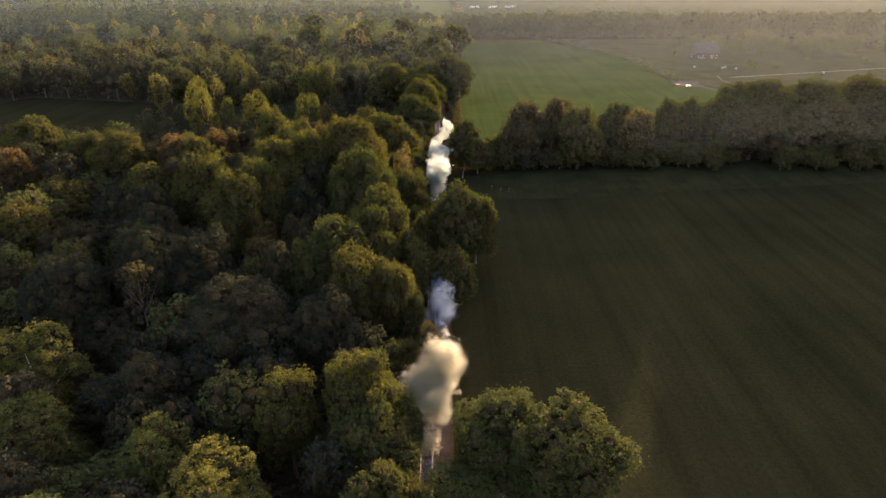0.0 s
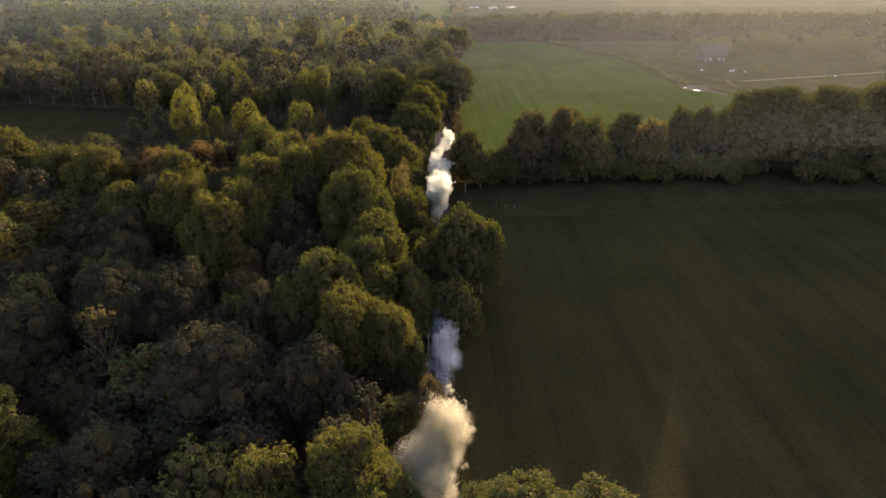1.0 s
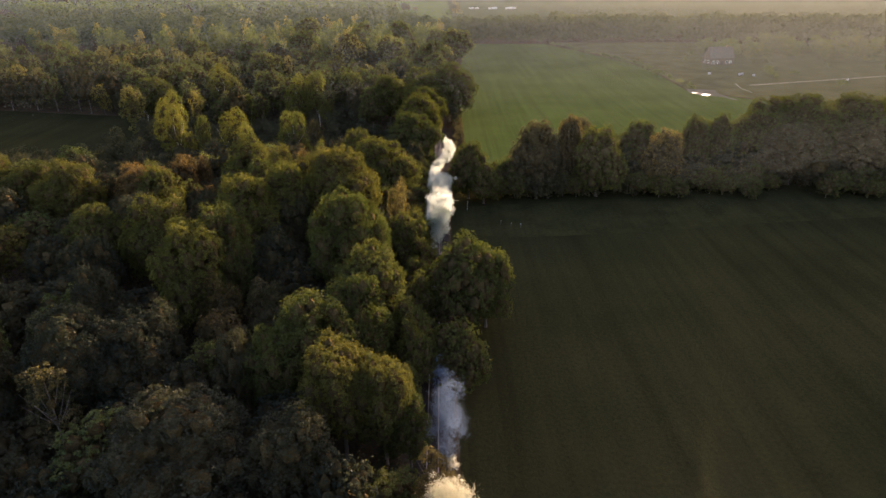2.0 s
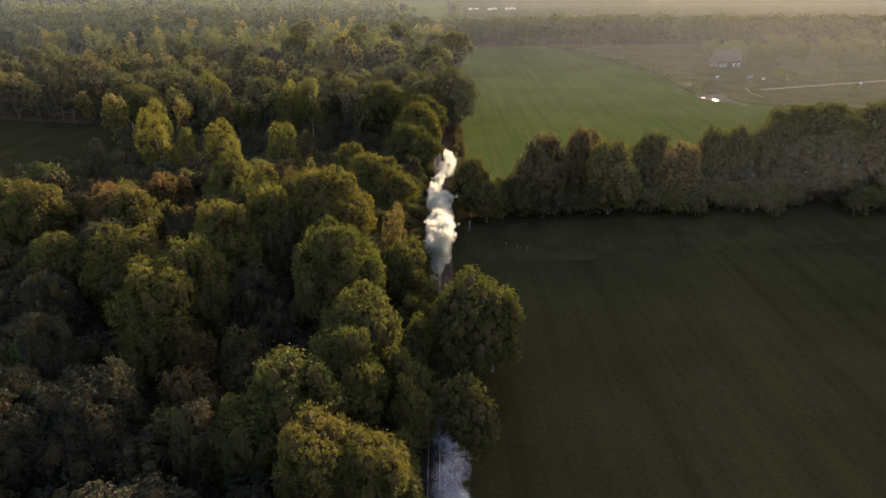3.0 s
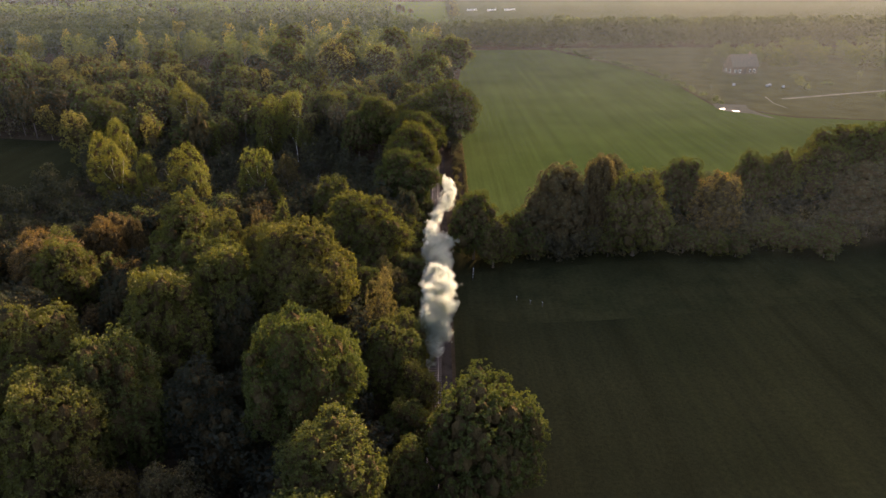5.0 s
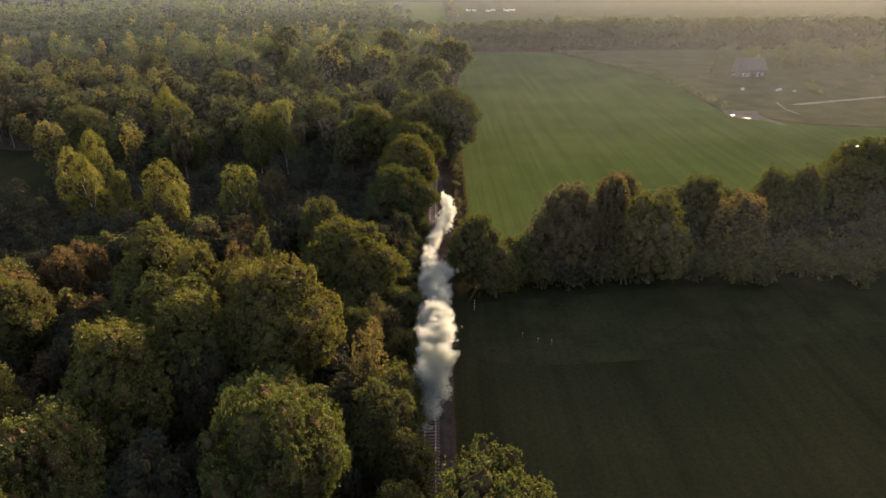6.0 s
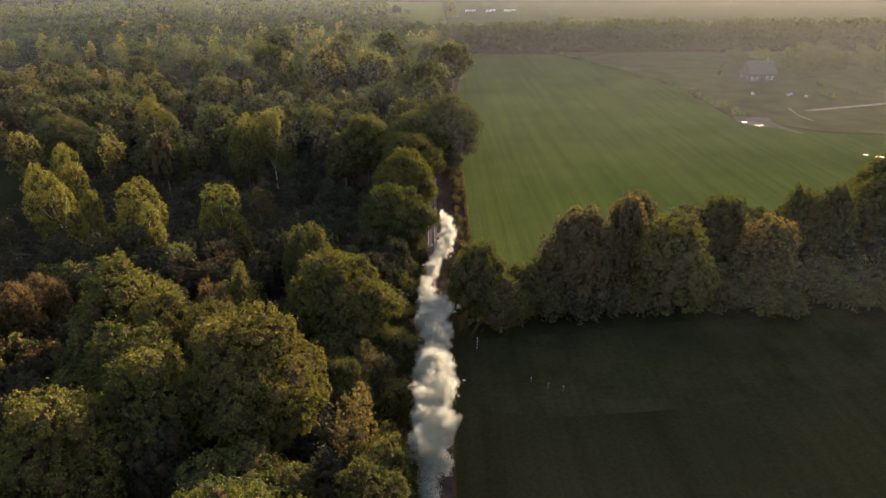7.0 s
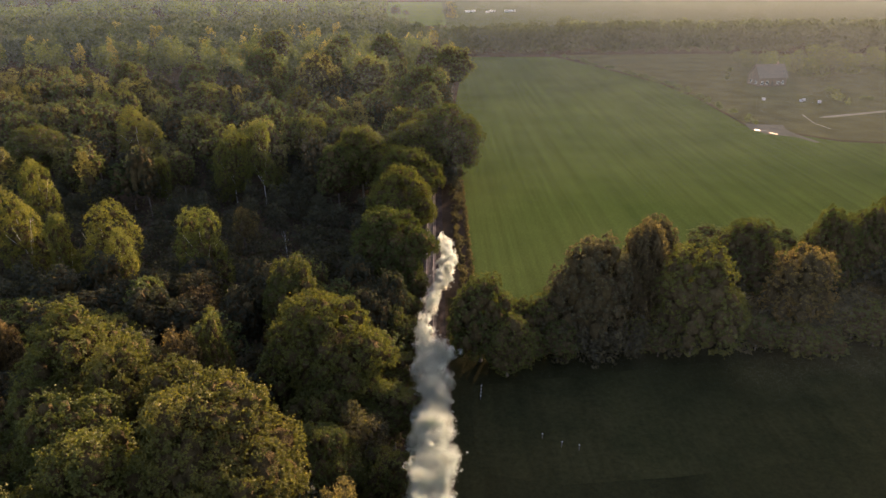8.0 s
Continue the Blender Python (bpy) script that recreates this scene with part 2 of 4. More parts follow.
def clump_points(rng, R, up, zc, count, lobes, lobe_size, low):
    """Sprays on the lobes of a small or far crown: centres and the way that they face."""
    d = unit(rng, lobes * 4)
    d = d[d[:, 2] > low][:lobes]
    c = np.vstack([d * rng.uniform(0.45, 0.80, (len(d), 1)), [[0, 0, 0.1]]])
    r = np.append(lobe_size * rng.uniform(0.65, 1.3, len(d)), 0.55)
    pick = rng.choice(len(c), count, p=r ** 2 / np.sum(r ** 2))
    out = c[pick] / (np.linalg.norm(c[pick], axis=1, keepdims=True) + 0.3)
    way = unit(rng, count) + out * 0.55 + [0, 0, 0.25]
    way /= np.linalg.norm(way, axis=1, keepdims=True)
    p = c[pick] + way * (r[pick] * rng.uniform(0.75, 1.05, count))[:, None]
    return p * [R, R, up] + [0, 0, zc], way


def crown_points(rng, R, up, zc, count, lobes, lobe_size, low, droop, tuft_size=0.42, dome=True):
    """A crown grown in three steps: boughs, lobes on the boughs, tufts of sprays on the lobes."""
    boughs = 7
    a = np.arange(boughs) * 2.4 + rng.uniform(0, 6)
    bz = rng.uniform(-0.62, 0.42, boughs)
    far = rng.uniform(0.28, 0.44, boughs)
    bough = np.stack([np.cos(a) * far, np.sin(a) * far, bz], 1)
    bough[0] = (rng.uniform(-0.1, 0.1), rng.uniform(-0.1, 0.1), 0.45)
    size = rng.uniform(0.48, 0.62, boughs)
    pick = rng.choice(boughs, lobes * 2, p=size ** 2 / np.sum(size ** 2))
    d = unit(rng, lobes * 2) + bough[pick] * 0.9
    d /= np.linalg.norm(d, axis=1, keepdims=True)
    c = bough[pick] + d * size[pick, None] * rng.uniform(0.55, 0.85, (lobes * 2, 1))
    if dome:
        k = np.arange(int(lobes * 1.3))
        cz = 1 - 2 * (k + 0.5) / len(k)
        ring = np.sqrt(1 - cz ** 2)
        d = np.stack([np.cos(k * 2.39996) * ring, np.sin(k * 2.39996) * ring, cz], 1) + rng.normal(size=(len(k), 3)) * 0.10
        d /= np.linalg.norm(d, axis=1, keepdims=True)
        swell = np.max(d @ (bough / (np.linalg.norm(bough, axis=1, keepdims=True) + 1e-6)).T * size, axis=1)
        c = d * (0.46 + 0.62 * swell + rng.uniform(-0.15, 0.12, len(k)))[:, None]
    c = c[c[:, 2] > low][:lobes]
    r = lobe_size * rng.uniform(0.5, 1.4, len(c))
    # tufts on the lobes, but none inside another lobe
    n = int(count / 7)
    pick = rng.choice(len(c), n, p=r ** 2 / np.sum(r ** 2))
    face = unit(rng, n) + c[pick] / (np.linalg.norm(c[pick], axis=1, keepdims=True) + 0.2) * 0.35 + [0, 0, 0.15]
    face /= np.linalg.norm(face, axis=1, keepdims=True)
    tuft = c[pick] + face * r[pick, None] * rng.uniform(0.70, 1.08, (n, 1))
    gap = np.linalg.norm(tuft[:, None] - c[None], axis=2) / r[None]
    gap[np.arange(n), pick] = 9
    outer = gap.min(1) > 0.88
    tuft, face = tuft[outer], face[outer]
    # sprays round each tuft
    pick = rng.integers(len(tuft), size=count)
    way = unit(rng, count) + face[pick] * 0.9 + [0, 0, 0.2]
    way /= np.linalg.norm(way, axis=1, keepdims=True)
    p = tuft[pick] * [R, R, up] + way * tuft_size * rng.uniform(0.35, 1.0, (count, 1)) * [1, 1, 0.85]
    p[:, 2] -= droop * up * np.clip(np.linalg.norm(p[:, :2], axis=1) / R, 0, 1) ** 2
    loose = rng.random(count) < 0.05
    p[loose] += way[loose] * rng.uniform(0.1, 0.7, (int(loose.sum()), 1)) + [0, 0, 0.15]
    p[:, 2] = np.maximum(p[:, 2] + zc, 0.3)
    return p, way, c, r


def ball():
    """A rough unit ball of 20 triangles."""
    bm = bmesh.new()
    bmesh.ops.create_icosphere(bm, subdivisions=1, radius=1.0)
    v = np.array([q.co[:] for q in bm.verts])
    f = np.array([[q.index for q in t.verts] for t in bm.faces])
    bm.free()
    return v, f


BALL_V, BALL_F = ball()


def core_lumps(c, r, R, up, zc, droop, rng, fill):
    """Opaque lumps added behind the sprays to block light: one in each lobe and a heart."""
    centre = np.vstack([c, [[0, 0, -0.05]]])
    size = np.append(r * fill, 0.98 * fill)
    v = BALL_V[None] * (size[:, None, None] * rng.uniform(0.82, 1.12, (len(size), len(BALL_V), 1))) + centre[:, None]
    v = v.reshape(-1, 3) * [R, R, up]
    v[:, 2] -= droop * up * np.clip(np.linalg.norm(v[:, :2], axis=1) / R, 0, 1) ** 2
    v[:, 2] = np.maximum(v[:, 2] + zc, 0.3)
    f = (BALL_F[None] + (np.arange(len(size)) * len(BALL_V))[:, None, None]).reshape(-1, 3)
    return v, f


def tree(name, leaf, R, h, ratio, count, size, seed, bark=None, lobes=34, lobe_size=0.30, low=-0.55, droop=0.0, trunk=0.028, limbs=5, dome=True, core=0.66, label="", category="tree"):
    """A tree of height h and crown radius R: trunk with limbs, and a crown of leaf sprays."""
    rng = np.random.default_rng(seed)
    up = R * ratio
    zc = h - up * 1.03
    top = new(name)
    top.empty_display_size = 0.5
    tagged(top, label, category)
    v, f = [], []
    lean = rng.uniform(-0.4, 0.4, 2)
    tr = h * trunk * 0.6
    pts = [Vector((lean[0] * k * k, lean[1] * k * k, (zc + up * 0.5) * k)) for k in (0, 0.06, 0.3, 0.6, 1.0)]
    tube(v, f, pts, [tr * 1.45, tr, tr * 0.85, tr * 0.6, tr * 0.2], 8)
    mesh_object("trunk", v, f, bark or BARK, top, smooth=True)
    for k in range(limbs):
        v, f = [], []
        a = k * 2.4 + rng.uniform(-0.4, 0.4)
        z0 = zc - up * rng.uniform(0.15, 0.75)
        p0 = Vector((lean[0] * 0.3, lean[1] * 0.3, max(z0, h * 0.15)))
        q = Vector((math.cos(a) * R * 0.7, math.sin(a) * R * 0.7, zc + up * rng.uniform(-0.1, 0.55)))
        mid = p0.lerp(q, 0.5) + Vector((0, 0, -0.06 * R))
        tube(v, f, [p0, mid, q], [tr * 0.42, tr * 0.26, tr * 0.06], 5)
        mesh_object("limb", v, f, bark or BARK, top, smooth=True)
    p, way, c, r = crown_points(rng, R, up, zc, count, lobes, lobe_size, low, droop, dome=dome)
    nrm = way * 0.8 + unit(rng, count) * 0.7 + np.array([0, 0, 0.15])
    nrm /= np.linalg.norm(nrm, axis=1, keepdims=True)
    lv, lf = leaf_mesh(p, nrm, size, rng)
    crown = mesh_object("crown", lv, lf, LEAF[leaf], top)
    tv, tf = core_lumps(c, r, R, up, zc, droop, rng, core if dome else 0.5 * core)
    mesh_object("inner_crown", tv, tf, SHADE_CORE, crown, "opaque core added to block light, in veiled-shade brown")
    top["R"], top["h"] = float(R), float(h)
    return top


first = {}                                     # where each model itself will stand


def place(ob, x, y, h, R, rng, label=""):
    """A copy of a tree at x, y, brought to height h and crown radius R."""
    s = R / ob["R"]
    m = Matrix.LocRotScale((x, y, 0), Euler((0, 0, rng.uniform(0, 6.28))), (s, s * rng.uniform(0.93, 1.07), h / ob["h"]))
    if ob.name not in first:
        first[ob.name] = (m, label or ob["label"])
        return ob
    c = copy_thing(ob, m)
    if label:
        c["label"] = label
    return c


# ---- ground ----
n_ring = [(-3500, -400), (3500, -400), (3500, 4500), (-3500, 4500)]
sheet("ground", n_ring, 0.0, FLOOR, "dark woodland floor of fallen leaves and earth", "ground")
sheet("near_field", [(1.5, -60), (300, -60), (300, 300), (190, 243), (90, 231), (14, 206), (1.5, 206)], 0.015, SHADED_GRASS, "rough grass field beside the railway wood, shade put into its colour", "field")
sheet("far_field", [(6.8, 200), (11, 192), (17, 190), (24, 206), (90, 228), (190, 240), (260, 296), (150, 320), (126, 343), (128, 400), (124, 440), (106, 495), (84, 550), (20, 552), (8, 380)], 0.03, GRASS, "sunlit green field with drilled rows", "field")
# margin grass keeps the near field's shade-darkened tone, slightly lighter
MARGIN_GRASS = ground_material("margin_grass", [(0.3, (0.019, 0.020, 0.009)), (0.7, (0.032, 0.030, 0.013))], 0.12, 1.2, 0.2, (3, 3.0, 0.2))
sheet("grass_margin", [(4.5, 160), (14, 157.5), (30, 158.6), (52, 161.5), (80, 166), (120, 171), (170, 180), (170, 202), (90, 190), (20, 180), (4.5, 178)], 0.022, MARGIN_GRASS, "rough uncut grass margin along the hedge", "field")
sheet("clearing", [(-112, 222), (-108, 240), (-122, 262), (-128, 285), (-200, 300), (-230, 232), (-150, 212)], 0.03, SHADED_GRASS, "grass clearing in the wood, shade put into its colour", "clearing")
sheet("yard", [(127, 344), (151, 322), (261, 298), (330, 330), (330, 420), (330, 560), (90, 560), (108, 497), (126, 441), (130, 400)], 0.025, EARTH, "bare brown farmyard and stubble ground", "yard")
sheet("distant_meadow", [(-56, 800), (10, 790), (24, 1000), (34, 1240), (-82, 1240)], 0.03, LAWN, "bright mown meadow beyond the wood", "field")
sheet("distant_pasture", [(12, 760), (900, 690), (1700, 1500), (10, 1500)], 0.03, PASTURE, "hazy green pasture beyond the tree line", "field")
sheet("distant_grass", [(-520, 1010), (-900, 1010), (-900, 1160), (-560, 1160)], 0.03, PASTURE, "grey-green field among the far woods", "field")
sheet("distant_stubble", [(-450, 715), (-900, 640), (-900, 830), (-530, 840)], 0.03, EARTH, "pale stubble field beyond the wood", "field")

# ---- ribbons standing in for haze over the far country ----
HAZE = haze_material("haze_ribbon_tint", (0.043, 0.059, 0.074), (0.058, 0.068, 0.062))


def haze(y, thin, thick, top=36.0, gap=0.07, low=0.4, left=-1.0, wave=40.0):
    """Upright thin wavy ribbons standing in for haze and glare: denser sunwards, thinning upwards and to the ground."""
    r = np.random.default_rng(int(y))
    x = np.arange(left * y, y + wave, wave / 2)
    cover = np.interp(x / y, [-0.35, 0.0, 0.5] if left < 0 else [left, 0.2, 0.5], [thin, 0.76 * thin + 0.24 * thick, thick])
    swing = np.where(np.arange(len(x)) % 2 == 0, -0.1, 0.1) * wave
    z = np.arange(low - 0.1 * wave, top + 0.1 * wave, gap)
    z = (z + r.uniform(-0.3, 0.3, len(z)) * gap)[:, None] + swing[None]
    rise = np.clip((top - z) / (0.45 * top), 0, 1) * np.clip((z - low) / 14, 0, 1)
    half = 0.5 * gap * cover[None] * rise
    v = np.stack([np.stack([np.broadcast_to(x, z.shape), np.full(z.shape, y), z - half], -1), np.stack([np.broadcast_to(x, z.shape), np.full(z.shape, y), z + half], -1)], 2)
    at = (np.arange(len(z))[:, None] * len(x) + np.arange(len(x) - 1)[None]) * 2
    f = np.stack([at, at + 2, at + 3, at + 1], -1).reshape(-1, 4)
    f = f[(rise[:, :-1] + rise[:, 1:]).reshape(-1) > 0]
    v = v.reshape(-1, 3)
    return tagged(mesh_object("haze_bank", v, f, HAZE), "upright bank of thin ribbons standing in for haze", "haze", kind="stuff")


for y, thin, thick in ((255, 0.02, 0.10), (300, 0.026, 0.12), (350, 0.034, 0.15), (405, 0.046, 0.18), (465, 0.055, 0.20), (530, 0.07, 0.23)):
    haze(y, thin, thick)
# nearer ribbons, added to stand in for glare over the hedge
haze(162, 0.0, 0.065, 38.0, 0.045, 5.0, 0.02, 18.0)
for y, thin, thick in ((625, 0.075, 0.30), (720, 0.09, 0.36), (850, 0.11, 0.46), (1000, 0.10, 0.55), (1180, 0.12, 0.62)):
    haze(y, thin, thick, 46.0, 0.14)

# ---- railway ----
TRACK_X = -2.1
bm = bmesh.new()
prof = [(-3.0, 0.0), (-1.9, 0.32), (1.9, 0.32), (3.0, 0.0)]
ys = list(range(-40, 620, 20))
rows = [[bm.verts.new((TRACK_X + x, y, z + 0.01)) for x, z in prof] for y in ys]
for a, b in zip(rows, rows[1:]):
    for k in range(3):
        bm.faces.new((a[k], a[k + 1], b[k + 1], b[k]))
railway = tagged(part("railway_track", bm, BALLAST), "single railway track on a ballast bed through the wood", "railway track", kind="structure")
for side in (-0.7525, 0.7525):
    bm = bmesh.new()
    box(bm, TRACK_X + side - 0.075, TRACK_X + side + 0.075, -40, 600, 0.45, 0.465)
    box(bm, TRACK_X + side - 0.012, TRACK_X + side + 0.012, -40, 600, 0.465, 0.57)
    box(bm, TRACK_X + side - 0.036, TRACK_X + side + 0.036, -40, 600, 0.57, 0.61)
    part("rail", bm, STEEL, railway, "worn steel rail")
bm = bmesh.new()
box(bm, -1.3, 1.3, -0.125, 0.125, 0, 0.14, 0.015)
sleeper = part("sleeper", bm, WOOD, railway)
sleeper.location = (TRACK_X, 130, 0.31)
for k in range(1, 290):
    s = sleeper.copy()
    scene.collection.objects.link(s)
    s.location.y = 130 + 0.62 * k

# ---- trees ----
rng = np.random.default_rng(7)
OAK_L = [tree("oak_tree", "oak", 9.0, 20, 0.90, 44175, 0.219, s, lobes=90, lobe_size=0.20, low=-0.75, label="broad green oak with a rounded leafy crown") for s in (1, 2)]
OAK_M = [tree("oak_tree", "oak", 5.5, 19, 1.5, 26505, 0.207, s, lobes=72, lobe_size=0.23, low=-0.92, label="green oak with a rounded leafy crown") for s in (3, 4, 5)]
OAK_S = [tree("young_oak", "oak", 3.7, 14, 1.65, 12369, 0.185, s, lobes=46, lobe_size=0.26, low=-0.92, label="young green oak with a dense crown") for s in (6, 7)]
GOLD_L = [tree("oak_tree", "golden", 8.0, 22, 0.98, 44175, 0.214, 8, lobes=90, lobe_size=0.20, low=-0.75, label="broad oak turning golden in autumn")]
GOLD_M = [tree("oak_tree", "golden", 5.2, 19, 1.5, 26505, 0.207, s, lobes=72, lobe_size=0.23, low=-0.92, label="oak with golden autumn leaves") for s in (9, 10)]
DARK_L = [tree("alder_tree", "dark", 7.2, 19, 1.1, 35340, 0.214, s, lobes=80, lobe_size=0.21, low=-0.85, label="broad dark alder, its leaf colour deepened for shade") for s in (50, 51)]
DARK_M = [tree("alder_tree", "dark", 5.0, 18, 1.5, 20615, 0.214, s, lobes=64, lobe_size=0.23, low=-0.92, label="dark alder, its leaf colour deepened for shade") for s in (11, 12)]
RUST = [tree("beech_tree", "russet", 4.8, 17, 1.45, 16492, 0.207, s, lobes=56, lobe_size=0.24, low=-0.92, label="russet beech with copper autumn leaves") for s in (13, 14)]
BIRCH = [tree("birch_tree", "birch", 5.0, 17, 1.5, 27977, 0.179, s, BIRCH_BARK, lobes=80, lobe_size=0.25, low=-0.85, droop=0.2, trunk=0.016, dome=False, label="yellow-green birch with fine drooping foliage") for s in (15, 16, 17)]
OLIVE = [tree("willow_tree", "olive", 3.6, 14, 1.4, 8835, 0.173, s, lobes=38, lobe_size=0.22, low=-0.85, droop=0.2, dome=False, label="thinning olive-brown willow beside the wood") for s in (18, 19)]
HEDGE = [tree("hedge_tree", "russet_green", 6.5, 18, 1.42, 16150, 0.281, s, lobes=90, lobe_size=0.23, low=-0.98, label="dense brownish green hedgerow oak") for s in (20, 21)]
HEDGE_OAK = [tree("hedge_oak", "oak", 6.5, 19, 1.46, 16150, 0.281, s, lobes=90, lobe_size=0.23, low=-0.98, label="green hedgerow oak leafy to the ground") for s in (22, 23)]
HEDGE_BIG = [tree("hedge_oak", "oak", 11.5, 23, 0.98, 36100, 0.311, s, lobes=130, lobe_size=0.20, low=-0.98, label="tall broad green oak leafy to the ground") for s in (40, 41)]
HEDGE_BEECH = [tree("hedge_beech", "amber", 5.5, 18, 1.55, 11400, 0.281, 26, lobes=80, lobe_size=0.22, low=-0.98, label="amber-coloured hedgerow beech leafy to the ground")]
BUSH = [tree("hawthorn_bush", "oak", 3.6, 9, 1.26, 2850, 0.311, s, lobes=40, lobe_size=0.26, low=-0.98, label="green hawthorn bush at the wood edge") for s in (24, 25)]
DEEP_OAK = [tree("oak_tree", "far_oak", 8.5, 22, 1.1, 9880, 0.459, s, lobes=70, lobe_size=0.22, low=-0.9, limbs=0, label="tall dark oak in the deep wood") for s in (27, 28)]
DEEP_BIRCH = [tree("birch_tree", "far_yellow", 7.0, 21, 1.35, 8550, 0.385, s, BARK, lobes=50, lobe_size=0.24, low=-0.9, trunk=0.016, limbs=0, label="tall yellowing birch in the deep wood") for s in (29, 30)]
# dark bark puts shade into the colour of this pale birch trunk
BARE_BIRCH = [tree("birch_tree", "olive", 3.4, 17, 1.5, 2400, 0.26, 45, BARK, lobes=30, lobe_size=0.16, low=-0.7, trunk=0.02, limbs=8, dome=False, core=0.3, label="thin-leaved birch, its pale forked trunk darkened for shade")]
DEAD_BIRCH = [tree("dead_birch", "olive", 1.6, 12, 2.2, 160, 0.22, 46, GREY_BARK, lobes=8, lobe_size=0.12, low=-0.7, trunk=0.03, limbs=6, dome=False, core=0.1, label="dead birch with a bare pale trunk")]
models = BARE_BIRCH + DEAD_BIRCH + HEDGE_BIG + DARK_L + DEEP_OAK + DEEP_BIRCH + HEDGE + HEDGE_BEECH + HEDGE_OAK + BUSH + OAK_L + OAK_M + OAK_S + GOLD_L + GOLD_M + DARK_M + RUST + BIRCH + OLIVE

planted = []


def plant(rows, pick, label=""):
    for x, y, h, R in rows:
        kinds = pick(R)
        place(kinds[int(rng.integers(len(kinds)))], x, y, h, R, rng, label)
        planted.append((x, y, R))


def oak(R):
    return OAK_L if R > 7 else OAK_M if R > 4.4 else OAK_S


def gold(R):
    return GOLD_L if R > 6.5 else GOLD_M


OAKS_BY_TRACK = [
    (-17.2, 120.3, 24.9, 7.3), (-7.7, 132, 16.5, 4.6), (-37.8, 133.3, 24.3, 6.4), (-5.8, 103, 14, 3.6),
    (-19.5, 131.5, 18, 6.6), (-38.6, 118.6, 23.7, 6.0), (-53.5, 128.3, 21.8, 6.6), (-18.2, 92.2, 21.7, 5.8),
    (-12.2, 107, 21.6, 5.3), (-12.7, 98.6, 21.1, 4.7), (-67.9, 133.3, 18, 4.9), (-9.3, 57.8, 19, 4.7),
    (-18.3, 57, 16.7, 3.9), (-7.9, 53, 15, 4.8), (7, 53.5, 16, 6.0), (13.5, 51.5, 16.3, 6.5),
    (-8.1, 43.8, 12, 3.7), (-21.9, 88.6, 19, 4.6), (-41, 110.6, 23.7, 5.8),
]
OAKS_OF_GROVE = [
    (-13.8, 152, 15, 4.5), (-15.6, 160.5, 13, 4.2), (-9.6, 165, 12, 3.6), (-45.5, 163.5, 24, 6.6),
    (-30.4, 160.2, 16, 3.8), (-38, 148.3, 22.7, 5.8), (-42.7, 150.1, 14, 3.1), (-15.4, 169.3, 21, 8.8),
    (-30.2, 167, 19.6, 2.9), (-8.4, 223.5, 21.3, 8.0), (-8.8, 205, 19.4, 7.6), (-7.4, 248, 20, 9.2),
    (-6.6, 269, 20.5, 9.4), (-20.6, 258, 22, 8.5), (-118.1, 276.4, 18, 9.2), (-69, 162.5, 17, 4.4),
    (-44.6, 144.3, 17, 4.4), (-50.3, 178, 14, 5.5), (-64, 154.2, 19, 5.2), (-7.2, 136.2, 15, 4.4),
    (-46.4, 157, 18, 6), (-116.4, 169, 20, 9.3), (-32.2, 141.3, 23.6, 6.0),
]
OAKS_OF_HEDGE = [
    (42.5, 186, 19.6, 7.2), (58.5, 205, 17, 6.5), (76.4, 207.2, 18, 5.5), (84, 208, 18, 5),
    (105.9, 219.4, 22, 11.3), (111.1, 212, 24, 11.8), (127.6, 212.6, 24, 13.8), (150.8, 218.3, 24, 13.1),
    (97.9, 212.3, 19, 8.9),
]
GOLDEN_OAKS = [
    (-37, 157, 22, 5.0), (-22.2, 144.3, 25.6, 8.6), (-22.5, 182.3, 19.9, 5.2), (-28.9, 154.5, 21, 5),
    (-83.9, 153.2, 20, 7.5), (-13.1, 84.6, 20, 4.8), (-8, 84.6, 17.6, 4.0), (-96.6, 159.4, 18, 6.1),
]
ALDERS = [
    (-51, 146.4, 15, 3.9), (-62, 138.7, 18, 5.2), (-49.1, 93.2, 19, 3.8), (-40.2, 95.4, 18, 3.8),
    (-26.2, 89, 18, 4), (-30, 120.4, 18, 4.4), (-60.5, 118.8, 18, 4.3), (-52.8, 105.6, 18, 4.1),
    (-30.4, 136.2, 18, 4.5), (-42, 128.9, 17, 4.3), (-29.5, 73.8, 19, 8.1), (-47.7, 89.4, 21, 6.5),
    (-58, 81.8, 19, 6.8), (-36.6, 62.2, 15, 4.3), (-42.2, 91.2, 19, 6.7), (-17.2, 73.9, 17, 4.8),
]
BEECHES = [
    (-32.8, 164, 20, 3.2), (-60.7, 172.3, 16, 2), (-66, 174.8, 15, 4.3), (-73.7, 162.3, 17, 4.7),
    (-64.3, 168.1, 17, 4.1), (-68.6, 157.2, 18, 7.2), (-106.4, 144.4, 18, 4.9),
]
HEDGE_BEECHES = [
    (61.5, 190.8, 17.8, 5.6),
]
